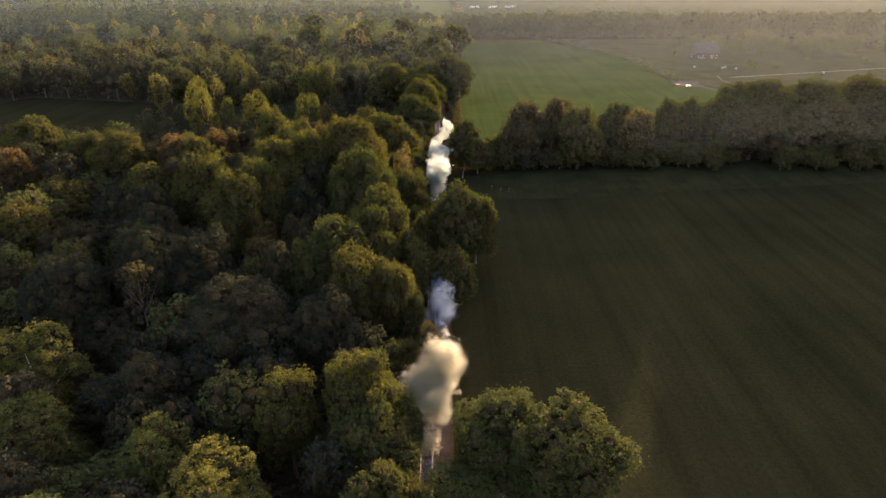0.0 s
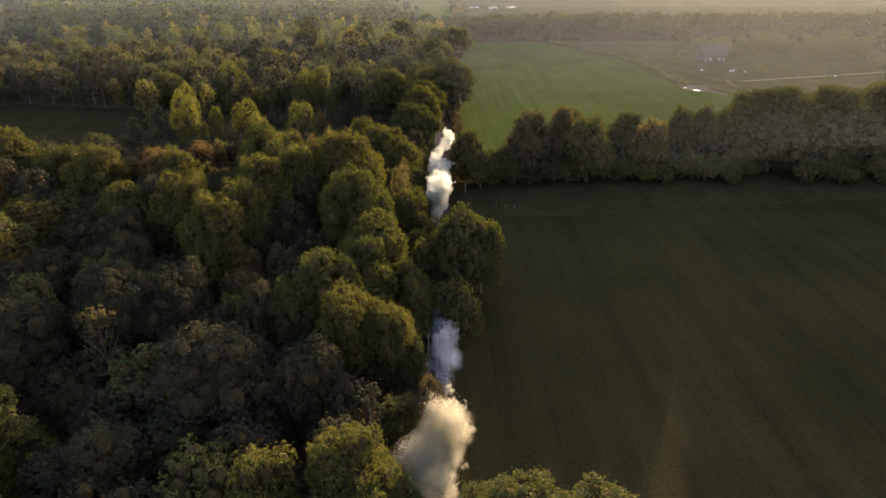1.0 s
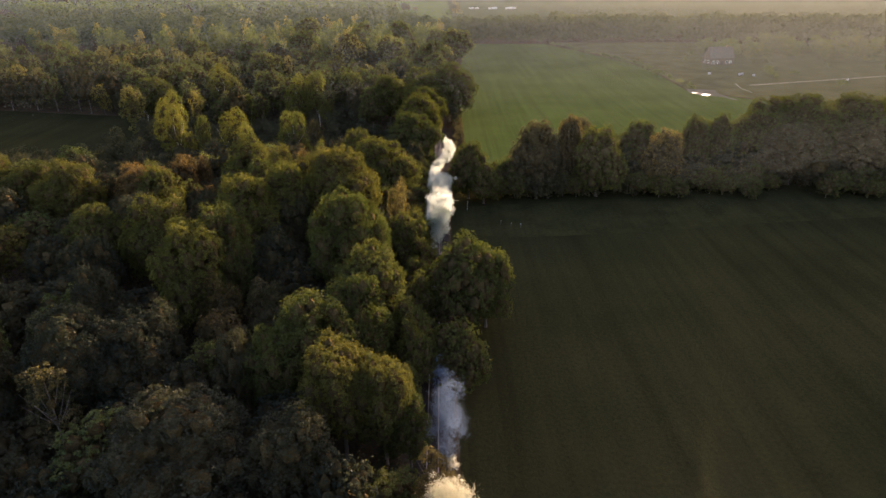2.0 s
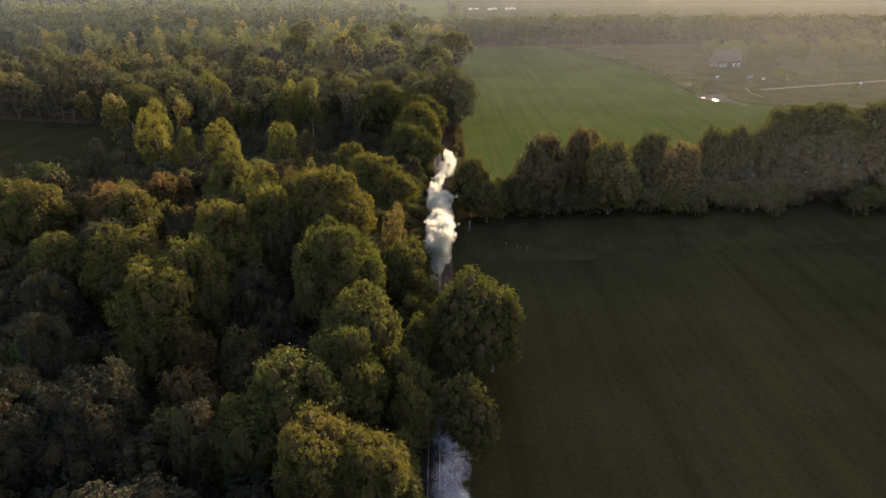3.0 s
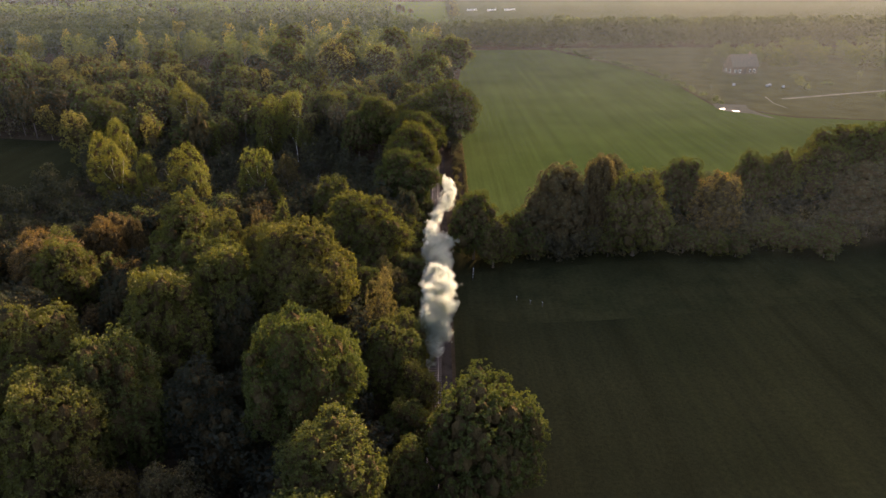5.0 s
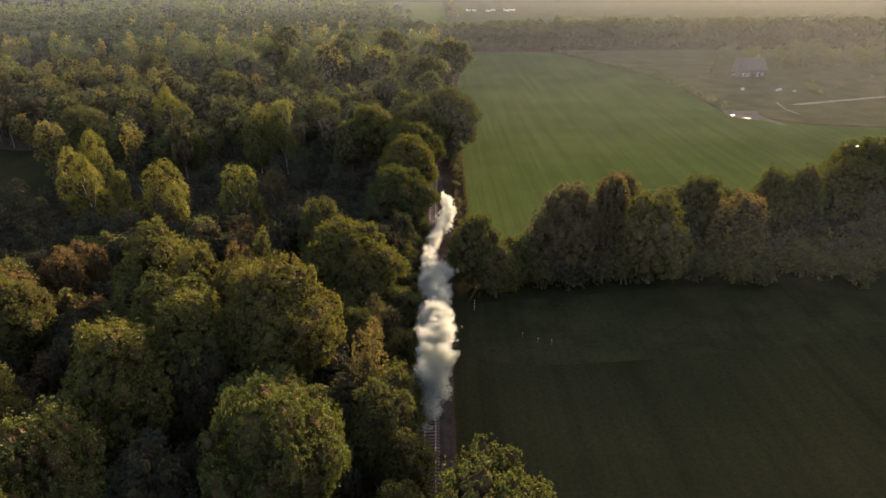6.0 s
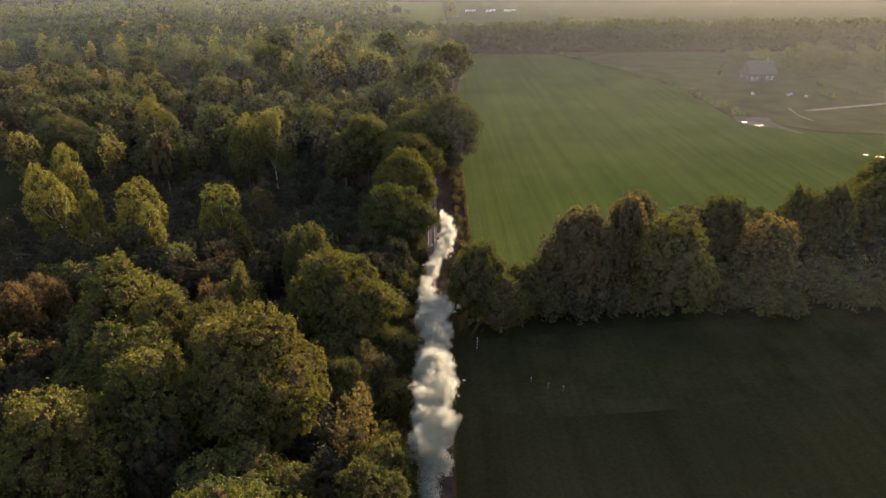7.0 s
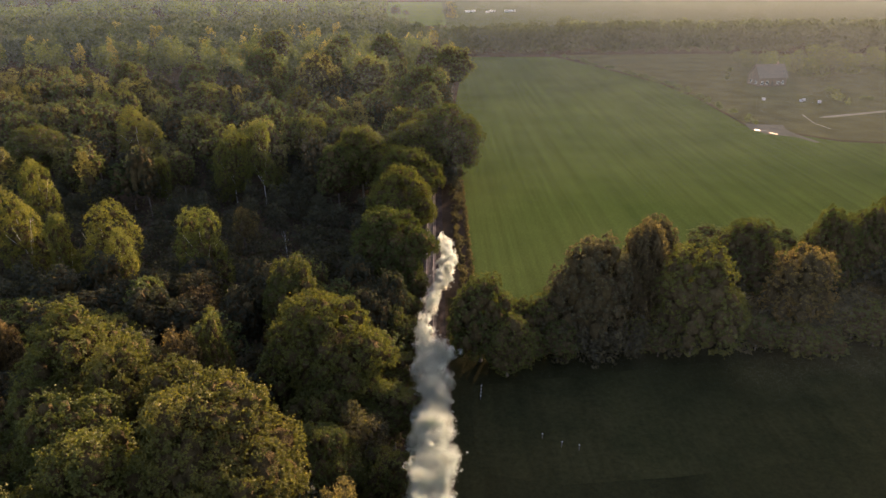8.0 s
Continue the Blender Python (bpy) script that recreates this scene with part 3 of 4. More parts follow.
BIRCHES = [
    (-38, 281, 19.5, 6.2), (-56.4, 261, 21.5, 5.5), (-48, 260, 23, 4.8), (-92, 285, 21, 8), (-124.6, 332.1, 18, 5.1),
    (-119.6, 271.1, 15, 5.7), (-83.6, 212.5, 21.4, 5.4), (-91.4, 233.5, 21.6, 4.2), (-65.6, 209, 19.3, 6.0), (-59.5, 203, 17, 4.0),
    (-73, 208, 18, 2.6), (-45, 205.3, 20.3, 5.2), (-73.6, 256.3, 15, 2.4), (-53.3, 65.3, 17, 7.5),
    (-45.9, 53.2, 15, 5.5), (-29.7, 49.6, 16, 4.6), (-21.8, 44.3, 17, 6), (1, 47, 11, 4.5),
]
WILLOWS = [
    (-28.8, 108, 14.5, 4.4), (-42.9, 223.1, 13, 3.5), (-9.2, 138.3, 19.8, 3.0), (-35.6, 108.2, 15, 3.8), (-10.1, 157.1, 13, 3.8),
    (-2, 74.6, 12, 3.3),
]
HEDGE_TREES = [
    (25.5, 189, 21, 7.0), (36, 195.5, 21, 4.9), (41.1, 204.6, 18, 5.2), (126.9, 201.2, 18, 11.4),
    (101.3, 195.9, 18, 10.2), (146.3, 205.2, 18, 10.6),
]
LOW_TREES_BY_TRACK = [(-4.5, 128, 12.5, 3.5), (-4.9, 113, 13, 3.2), (-4.8, 121, 12, 3.1), (-4.9, 98, 13, 3.2), (-4.8, 84, 11, 3.0), (-6.4, 200, 10, 3.8), (-6.2, 192, 9, 3.4), (-6.8, 183.5, 10, 3.8), (-6.6, 174, 9, 3.4), (-6.6, 164, 11, 4.0), (-6.4, 153, 10, 3.6), (-6.2, 142, 11, 3.8), (-6.6, 92, 10, 3.4), (-6.4, 73, 10, 3.5), (-6.5, 236, 12, 4.2), (-5.6, 58, 13, 3.9), (-5.4, 47, 12, 3.6)]
plant(LOW_TREES_BY_TRACK, lambda R: OAK_S, "young oak close beside the railway track")
# the bushes from x 14.5 to 19.5 are added to block low sun
OAKS_BY_FIELD = [(2.6, 276, 24.5, 11), (-9.5, 289, 20.5, 9.6), (3.2, 115.5, 18.3, 6.0), (4.2, 122.5, 15.5, 4.6), (7.0, 118, 16, 4.6), (1.4, 122, 14, 3.6), (1.8, 100, 12, 4.2), (6.6, 184.6, 16, 5.4), (10.6, 180.5, 11, 4.4), (9.5, 187, 8, 3.4), (14.5, 184, 6.5, 3.0), (18, 189, 10, 4.0), (19.5, 184.5, 8, 3.4), (14.5, 190, 9.5, 3.6)]
plant(OAKS_BY_FIELD, lambda R: HEDGE_BIG if R > 9 else HEDGE_OAK if R > 4 else BUSH)
DEEP_OAKS = [
    (-94.3, 480, 26, 12), (-28.2, 455, 26, 11), (7.6, 404, 25, 10), (-51.3, 415.1, 25, 8.4), (-81.6, 400.2, 25, 10.8),
    (-85.2, 326.5, 22, 9.6), (-5.3, 350.4, 24, 9.1), (-40.8, 285, 20, 7), (-26.5, 252.6, 19, 5.9), (-72.7, 286.6, 19, 7),
    (-3.5, 322, 22, 7.5), (-20, 318, 21, 7), (-105, 375, 22, 8.5), (-140, 385, 22, 9), (-66, 352, 20, 7), (-4, 432, 23, 8.5), (-55, 470, 24, 9),
]
DEEP_BIRCHES = [
    (-51.1, 374.8, 25, 9), (-29.3, 371.8, 25, 10.5), (-97.9, 297.2, 18, 5.9), (-13.4, 292.8, 20, 5.1),
    (-159.2, 328.1, 19, 8.4), (-123.5, 299.3, 18, 4.8), (-54.1, 284.4, 19, 6.6), (-118, 345, 19, 6.5), (-172, 372, 20, 7.5),
]
plant(DEEP_OAKS, lambda R: DEEP_OAK)
plant(DEEP_BIRCHES, lambda R: DEEP_BIRCH)
plant(OAKS_BY_TRACK, oak, "green oak leaning over the railway track")
plant(OAKS_OF_GROVE, oak, "green oak in the grove beside the railway")
plant(OAKS_OF_HEDGE, lambda R: HEDGE_BIG if R > 8 else HEDGE_OAK)
plant(GOLDEN_OAKS, gold, "oak turning golden among green oaks")
plant(ALDERS, lambda R: DARK_L if R > 6 else DARK_M, "dark alder of the shaded wood, shade put into its colour")
plant(BEECHES, lambda R: RUST, "russet beech among the green oaks")
plant(HEDGE_BEECHES, lambda R: HEDGE_BEECH)
plant(BIRCHES, lambda R: BIRCH, "yellow-green birch standing out of the dark wood")
plant(WILLOWS, lambda R: OLIVE)
plant(HEDGE_TREES, lambda R: HEDGE)
plant([(-46, 81, 19.3, 3.6)], lambda R: BARE_BIRCH)
plant([(-33.5, 221, 10, 1.3)], lambda R: DEAD_BIRCH)


# ---- the rest of the wood ----
def fill(near):
    """Plain trees of the wood: kinds for its near part, and coarser ones for its far part."""
    fine = 2.0 if near else 0.9
    leaf = fine ** -0.5
    green = [tree("oak_tree", "far_green", 4.8, 17, 1.4, int(3000 * fine), 0.49 * leaf, s, lobes=26, lobe_size=0.33, low=-0.9, limbs=0, label="green oak deep in the wood") for s in (31, 32, 33)]
    dark = [tree("alder_tree", "dark", 4.4, 16, 1.5, int(2700 * fine), 0.48 * leaf, s, lobes=26, lobe_size=0.33, low=-0.9, limbs=0, label="dark alder deep in the wood, leaf colour deepened for shade") for s in (34, 35)]
    gold = [tree("oak_tree", "golden", 4.6, 17, 1.4, int(3600 * fine), 0.45 * leaf, 36, lobes=26, lobe_size=0.33, low=-0.9, limbs=0, label="golden oak deep in the wood")]
    return green, dark, gold


FILL_OAK, FILL_DARK, FILL_GOLD = fill(True)
FAR_OAK, FAR_DARK, FAR_GOLD = fill(False)
FILL_BIRCH = [tree("birch_tree", "far_yellow", 3.8, 17, 1.9, 4320, 0.343, s, BARK, lobes=30, lobe_size=0.27, low=-0.95, droop=0.1, trunk=0.016, limbs=0, dome=False, label="yellowing birch deep in the wood") for s in (37, 38)]
FILL_RUST = [tree("beech_tree", "russet", 4.2, 16, 1.4, 4560, 0.363, 39, lobes=26, lobe_size=0.32, low=-0.9, limbs=0, label="russet beech deep in the wood")]
FIR = [tree("fir_tree", "dark", 2.4, 14, 2.6, 1100, 0.55, 44, lobes=30, lobe_size=0.3, low=-0.95, limbs=0, label="dark narrow fir at the edge of the far meadow")]
models += FIR + FAR_OAK + FAR_DARK + FAR_GOLD + FILL_OAK + FILL_DARK + FILL_GOLD + FILL_BIRCH + FILL_RUST


def inside(x, y, outline):
    hit = False
    for (x0, y0), (x1, y1) in zip(outline, outline[1:] + outline[:1]):
        if (y0 > y) != (y1 > y) and x < x0 + (y - y0) / (y1 - y0) * (x1 - x0):
            hit = not hit
    return hit


CLEARINGS = [
    [(-112, 222), (-108, 240), (-122, 262), (-128, 285), (-200, 300), (-230, 232), (-150, 212)],
    [(-115, 395), (-170, 400), (-330, 420), (-330, 490), (-160, 470), (-110, 430)],
    [(-56, 800), (10, 790), (24, 1000), (34, 1240), (-82, 1240)],
    [(-450, 715), (-900, 640), (-900, 830), (-530, 840)],
    [(-520, 1010), (-900, 1010), (-900, 1160), (-560, 1160)],
]


def wood_edge(y):
    """How far the wood reaches towards the fields."""
    return 1.5 if y < 180 else 4.5 if y < 480 else 22


def free(x, y, R, near):
    if abs(x - TRACK_X) < (3.2 if y < 250 else 1.5) + 0.45 * R:
        return False
    if any(inside(x, y, c) for c in CLEARINGS):
        return False
    return all((x - a) ** 2 + (y - b) ** 2 > (near * (R + r)) ** 2 for a, b, r in planted)


def scatter(x0, x1, y0, y1, tries, sizes, heights, kinds, weights, near=0.72):
    """Trees of the given kinds in the free places of a stretch; with no kinds, only the places."""
    w = np.array(weights) / sum(weights)
    spots = []
    for _ in range(tries):
        x, y = rng.uniform(x0, x1), rng.uniform(y0, y1)
        if abs(x) > 0.68 * y + 22 or x > wood_edge(y) and x < 25:
            continue
        R, h = rng.uniform(*sizes), rng.uniform(*heights)
        if not free(x, y, R, near):
            continue
        planted.append((x, y, R))
        if not kinds:
            spots.append((x, y, R, h))
            continue
        group = kinds[int(rng.choice(len(kinds), p=w))]
        place(group[int(rng.integers(len(group)))], x, y, h, R, rng)
    return spots


scatter(-75, -4, -20, 200, 900, (3.0, 4.8), (10, 15), [FILL_OAK, FILL_DARK, FILL_RUST], [3, 10, 0.6], 0.58)
scatter(-160, -60, 60, 180, 520, (4.2, 6.0), (12.5, 16.5), [FILL_OAK, FILL_DARK, FILL_GOLD, FILL_RUST], [3, 11, 2, 0.6], 0.76)
thicket = scatter(-190, -6, 184, 248, 900, (3.0, 4.8), (6, 11), [], [1], 0.66)
scatter(-260, 6, 248, 400, 1500, (3.4, 5.4), (13, 20), [FAR_OAK, FAR_DARK, FILL_BIRCH, FAR_GOLD], [6, 2.5, 4, 0.6], 0.90)
thicket += scatter(-260, 6, 248, 400, 900, (2.2, 3.4), (6, 11), [], [1], 0.72)
# the hedge goes on to the side, with bushes added at its foot to close gaps to the sun
scatter(40, 190, 203, 222, 300, (4.0, 5.2), (8.5, 11.5), [FILL_OAK], [1], 0.72)
scatter(20, 150, 184, 194, 110, (2.6, 3.6), (4.5, 7.5), [BUSH], [1], 0.5)
plant([(-50, 912, 14, 2.6), (-46, 920, 12, 2.4), (-54, 924, 13, 2.5)], lambda R: FIR)
plant([(-36, 905, 9, 4.0)], lambda R: FAR_OAK, "small round tree on the far meadow")
plant([(17.5, 878, 20, 6.5), (22, 884, 15, 5)], lambda R: FILL_BIRCH, "tall yellowing tree beside the far meadow")
for k, model in enumerate(models):
    model.matrix_basis, model["label"] = first.get(model.name, (pose(-14 - 9 * k, 12 - 3 * (k % 3), 0), model["label"]))



def far_wood(name, x0, x1, y0, y1, count, leaf, label, seed, height=(12, 18), sprays=60, size=3.0, crown=(5, 9)):
    """Distant woodland as one mass of crowns."""
    r = np.random.default_rng(seed)
    pts, nrms = [], []
    for _ in range(count):
        x, y = r.uniform(x0, x1), r.uniform(y0, y1)
        if any(inside(x, y, c) for c in CLEARINGS):
            continue
        R, h = r.uniform(*crown), r.uniform(*height)
        p, way = clump_points(r, R, h * 0.5, h * 0.52, sprays, 14, 0.38, -0.9)
        pts.append(p + [x, y, 0])
        nrms.append(way * 0.6 + unit(r, sprays) * 0.7)
    p, nr = np.vstack(pts), np.vstack(nrms)
    nr /= np.linalg.norm(nr, axis=1, keepdims=True)
    v, f = leaf_mesh(p, nr, size, r)
    return tagged(mesh_object(name, v, f, LEAF[leaf]), label, "woodland", kind="stuff")


far_wood("wood_canopy", -320, 12, 398, 520, 210, "far_green", "crowns of mixed wood behind the railway", 57, (13, 22), 420, 1.05, (4.0, 6.2))
far_wood("wood_canopy", -320, 10, 400, 640, 75, "far_yellow", "yellowing birch crowns among the wood", 58, (15, 20), 360, 1.1, (3.5, 5.0))
far_wood("wood_canopy", -420, 16, 510, 650, 280, "far_dark", "dark crowns of the far wood", 59, (14, 19), 170, 1.8, (5, 7.5))
far_wood("tree_line", 14, 560, 556, 604, 600, "far_dark", "line of trees behind the sunlit field", 64, (16, 21), 105, 2.4, (5, 8))
far_wood("farm_trees", 195, 330, 455, 520, 45, "far_green", "dark trees standing round the farm", 65, (8, 14), 420, 1.0, (4, 6))
far_wood("distant_wood", -620, -30, 640, 790, 420, "far_dark", "distant mixed woodland in haze", 51)
far_wood("distant_wood", -640, -64, 790, 1150, 420, "far_green", "hazy woodland beyond the meadow", 60, (12, 18), 40, 3.4)
far_wood("distant_wood", -1300, 1500, 1500, 1900, 500, "far_dark", "far woodland on the horizon", 52)
far_wood("distant_wood", 120, 900, 620, 720, 300, "far_green", "hazy wood beyond the fields", 53, (8, 13))
far_wood("distant_wood", 330, 900, 300, 620, 320, "far_green", "hazy wood beside the farm", 54, (8, 14))
far_wood("distant_wood", -900, -420, 1150, 1500, 300, "far_dark", "dark wood beyond the stubble", 55)


def scrub(name, spots, leaf, label, seed, size=0.34):
    """Low bushes: spots of x, y, radius, height."""
    r = np.random.default_rng(seed)
    pts, nrms = [], []
    for x, y, R, h in spots:
        k = int((40 if size < 0.4 else 18 if size < 0.6 else 10) * R * h) + 30
        p, way = clump_points(r, R, h * 0.55, h * 0.45, k, 9, 0.4, -0.6)
        p[:, 2] = np.maximum(p[:, 2], 0.05)
        pts.append(p + [x, y, 0])
        nrms.append(way * 0.6 + unit(r, k) * 0.8)
    p, nr = np.vstack(pts), np.vstack(nrms)
    nr /= np.linalg.norm(nr, axis=1, keepdims=True)
    v, f = leaf_mesh(p, nr, size, r)
    return tagged(mesh_object(name, v, f, LEAF[leaf]), label, "scrub", kind="stuff")


def thickets(spots, seed):
    """Young trees and tall bushes grown together under and between the trees."""
    r = np.random.default_rng(seed)
    pts, nrms = [], []
    for x, y, R, h in spots:
        k = int(19 * R * h)
        p, way = clump_points(r, R, h * 0.5, h * 0.52, k, 22, 0.33, -0.9)
        pts.append(p + [x, y, 0])
        nrms.append(way * 0.8 + unit(r, k) * 0.6)
    p, nr = np.vstack(pts), np.vstack(nrms)
    nr /= np.linalg.norm(nr, axis=1, keepdims=True)
    v, f = leaf_mesh(p, nr, 0.5, r)
    return tagged(mesh_object("thicket", v, f, LEAF["dark"]), "young trees and bushes grown together, shade put into their colour", "thicket", kind="stuff")


thickets(thicket, 73)


def understorey(x0, x1, y0, y1, count, seed, size):
    """The low bushes and young growth that close the wood's floor."""
    r = np.random.default_rng(seed)
    x, y = r.uniform(x0, x1, count), r.uniform(y0, y1, count)
    keep = [abs(a) < 0.7 * b + 25 and a < wood_edge(b) - 5.5 and abs(a - TRACK_X) > 3.4 and not any(inside(a, b, c) for c in CLEARINGS) for a, b in zip(x, y)]
    x, y = x[keep], y[keep]
    z = np.array([2.6 + 3.4 * noise.fractal(Vector((a * 0.16, b * 0.16, 3.0)), 0.8, 2.0, 3) for a, b in zip(x, y)])
    z = np.clip(z, 0.4, 8) * r.uniform(0.55, 1.0, len(x)) * np.clip((TRACK_X - 2.0 - x) / 6, 0.25, 1)
    p = np.stack([x, y, z], 1)
    nrm = unit(r, len(x)) * 0.8 + [0, 0, 0.7]
    nrm /= np.linalg.norm(nrm, axis=1, keepdims=True)
    v, f = leaf_mesh(p, nrm, size, r)
    # the brown cast of veiled shade is put into this growth's leaf colour
    return tagged(mesh_object("understorey", v, f, LEAF["russet_green"]), "young growth under the trees, brown of veiled shade put in", "undergrowth", kind="stuff")


understorey(-150, -4, -40, 205, 70000, 71, 0.6)
understorey(-230, 0, 205, 400, 50000, 72, 0.75)

r9 = np.random.default_rng(9)
scrub("lineside_scrub", [(r9.uniform(3.6, 5.8), y + r9.uniform(-1, 1), r9.uniform(0.7, 1.3), r9.uniform(0.9, 2.6)) for y in np.arange(186, 330, 1.5)], "russet_green", "brown brambles and reeds along the railway", 61)
scrub("lineside_scrub", [(r9.uniform(-9.5, -6), y + r9.uniform(-1, 1), r9.uniform(0.8, 1.6), r9.uniform(1.0, 3.5)) for y in np.arange(40, 300, 2.0)], "dark", "low bushes along the railway, shade put into their colour", 62)
# added scrub that keeps low sun off the ground behind it
scrub("field_corner_scrub", [(x, 187.5 + r9.uniform(-2.5, 2.5), r9.uniform(1.4, 2.4), r9.uniform(3.0, 5.5)) for x in np.arange(5, 26, 0.6)], "oak", "thick green brambles added at the field corner to block low sun", 68, 0.45)
scrub("hedge_bottom", [(x + r9.uniform(-1, 1), 185.5 + 0.13 * (x - 18) + r9.uniform(-3.5, 4), r9.uniform(1.6, 3.0), r9.uniform(2.5, 8.5)) for x in np.arange(18, 170, 0.8)], "russet_green", "rough undergrowth at the foot of the hedge", 63, 0.62)
# added row: blocks sun through the hedge, its dark leaves standing for shade
scrub("hedge_bottom", [(x + r9.uniform(-1, 1), 199 + 0.13 * (x - 18) + r9.uniform(-3, 4), r9.uniform(2.2, 3.4), r9.uniform(7, 10.5)) for x in np.arange(24, 180, 1.6)], "dark", "dark bushes added to close the gaps of the hedge to low sun", 66, 0.95)

def along(points, gap):
    """Places every gap metres along a line of points."""
    out = []
    for (x0, y0), (x1, y1) in zip(points, points[1:]):
        k = max(1, int(math.hypot(x1 - x0, y1 - y0) / gap))
        out += [(x0 + (x1 - x0) * i / k, y0 + (y1 - y0) * i / k) for i in range(k)]
    return out


scrub("field_hedge", [(x + r9.uniform(-2, 2), y + r9.uniform(-2, 2), r9.uniform(1.0, 3.0), r9.uniform(1.0, 4.0)) for x, y in along([(129, 348), (129, 400), (125, 441), (107, 496), (86, 550)], 3.0) if r9.random() < 0.55], "far_green", "low bushes along the far field's edge", 66, 0.7)
scrub("yard_bushes", [(r9.uniform(135, 320), r9.uniform(345, 545), r9.uniform(1.2, 3.5), r9.uniform(1.2, 4.5)) for _ in range(22)], "far_green", "scattered bushes and weeds about the farmyard", 67, 0.8)
scrub("track_edge", [(x, y, r9.uniform(0.4, 1.0), r9.uniform(0.4, 1.5)) for x, y in along([(7.2, 330), (6.9, 208), (9, 204), (15, 204)], 1.2)], "russet_green", "rank grass and weeds at the field edge", 68, 0.35)

# ---- stakes and marker by the ditch ----
def stake(x, y, height):
    """A short weathered stake with a white painted top."""
    top = tagged(new("marker_stake"), "short weathered stake with a white painted top", "stake", group="stakes along the ditch")
    top.matrix_world = pose(x, y, 0.03, rng.uniform(-4, 4), rng.uniform(-4, 4), 0)
    bm = bmesh.new()
    bmesh.ops.create_cone(bm, cap_ends=True, segments=7, radius1=0.06, radius2=0.055, depth=height, matrix=Matrix.Translation((0, 0, height / 2)))
    part("post", bm, WOOD, top)
    bm = bmesh.new()
    bmesh.ops.create_cone(bm, cap_ends=True, segments=7, radius1=0.07, radius2=0.062, depth=0.16, matrix=Matrix.Translation((0, 0, height)))
    part("cap", bm, CHALK, top, "white painted cap")


for x, y in ((14.0, 166.0), (16.4, 164.3), (18.7, 163.7)):
    stake(x, y, 0.9)

marker = tagged(new("marker_post"), "tall thin marker post with white bands", "post")
marker.matrix_world = pose(5.9, 174.6, 0.03, 0, 2, 0)
bm = bmesh.new()
bmesh.ops.create_cone(bm, cap_ends=True, segments=10, radius1=0.07, radius2=0.06, depth=3.0, matrix=Matrix.Translation((0, 0, 1.5)))
part("pole", bm, TYRE, marker)
for k in range(4):
    bm = bmesh.new()
    bmesh.ops.create_cone(bm, cap_ends=True, segments=10, radius1=0.085, radius2=0.085, depth=0.3, matrix=Matrix.Translation((0, 0, 0.8 + 0.62 * k)))
    part("band", bm, CHALK, marker, "white painted band")

# ---- farm ----
def farmhouse(x, y, turn):
    """A brick farmhouse under a tiled gable roof."""
    top = tagged(new("farmhouse"), "old brick farmhouse with a steep tiled roof", "house")
    top.matrix_world = pose(x, y, 0, 0, 0, turn)
    W, D, H, P = 8.0, 5.0, 4.4, 10.6
    bm = bmesh.new()
    box(bm, -W, W, -D, D, 0, H)
    part("wall", bm, BRICK, top)
    for s in (-1, 1):
        bm = bmesh.new()
        vs = [bm.verts.new(c) for c in ((s * (W - 0.02), -D, H), (s * (W - 0.02), D, H), (s * (W - 0.02), 0, P - 0.15), (s * (W - 0.32), -D, H), (s * (W - 0.32), D, H), (s * (W - 0.32), 0, P - 0.15))]
        bm.faces.new(vs[:3]), bm.faces.new(vs[3:]), bm.faces.new((vs[0], vs[1], vs[4], vs[3])), bm.faces.new((vs[1], vs[2], vs[5], vs[4])), bm.faces.new((vs[2], vs[0], vs[3], vs[5]))
        part("gable", bm, BRICK, top)
        bm = bmesh.new()
        q = [(-W - 0.5, s * (D + 0.6), H - 0.35), (W + 0.5, s * (D + 0.6), H - 0.35), (W + 0.5, 0, P), (-W - 0.5, 0, P)]
        lo = [bm.verts.new(c) for c in q]
        hi = [bm.verts.new((c[0], c[1], c[2] + 0.25)) for c in q]
        bm.faces.new(lo), bm.faces.new(hi)
        for k in range(4):
            bm.faces.new((lo[k], lo[(k + 1) % 4], hi[(k + 1) % 4], hi[k]))
        part("roof", bm, ROOF, top)
    bm = bmesh.new()
    box(bm, 4, 4.9, -0.4, 0.4, P - 0.8, P + 1.3, 0.04)
    part("chimney", bm, BRICK, top)
    for wx in (-6, -3.2, 3.2, 6):
        bm = bmesh.new()
        box(bm, wx - 0.75, wx + 0.75, -D - 0.06, -D + 0.02, 1.0, 2.7, 0.02)
        win = part("window", bm, WHITE, top, "white painted window frame")
        for k in (-1, 1):
            bm = bmesh.new()
            box(bm, wx + k * 0.34 - 0.28, wx + k * 0.34 + 0.28, -D - 0.075, -D - 0.055, 1.12, 2.58)
            part("pane", bm, GLASS, win)
    bm = bmesh.new()
    box(bm, -0.6, 0.6, -D - 0.08, -D + 0.02, 0, 2.2, 0.02)
    part("door", bm, WOOD, top)
    for wy in (-2.2, 2.2):
        bm = bmesh.new()
        box(bm, -W - 0.06, -W + 0.02, wy - 0.8, wy + 0.8, 1.0, 2.7, 0.02)
        win = part("window", bm, WHITE, top)
        bm = bmesh.new()
        box(bm, -W - 0.075, -W - 0.055, wy - 0.68, wy + 0.68, 1.12, 2.58)
        part("pane", bm, GLASS, win)
    return top


farmhouse(180, 437, 8)
sheet("farm_road", [(164, 358.5), (168, 358), (300, 399), (300, 402), (168, 361)], 0.06, CONCRETE, "pale concrete farm road", "road")
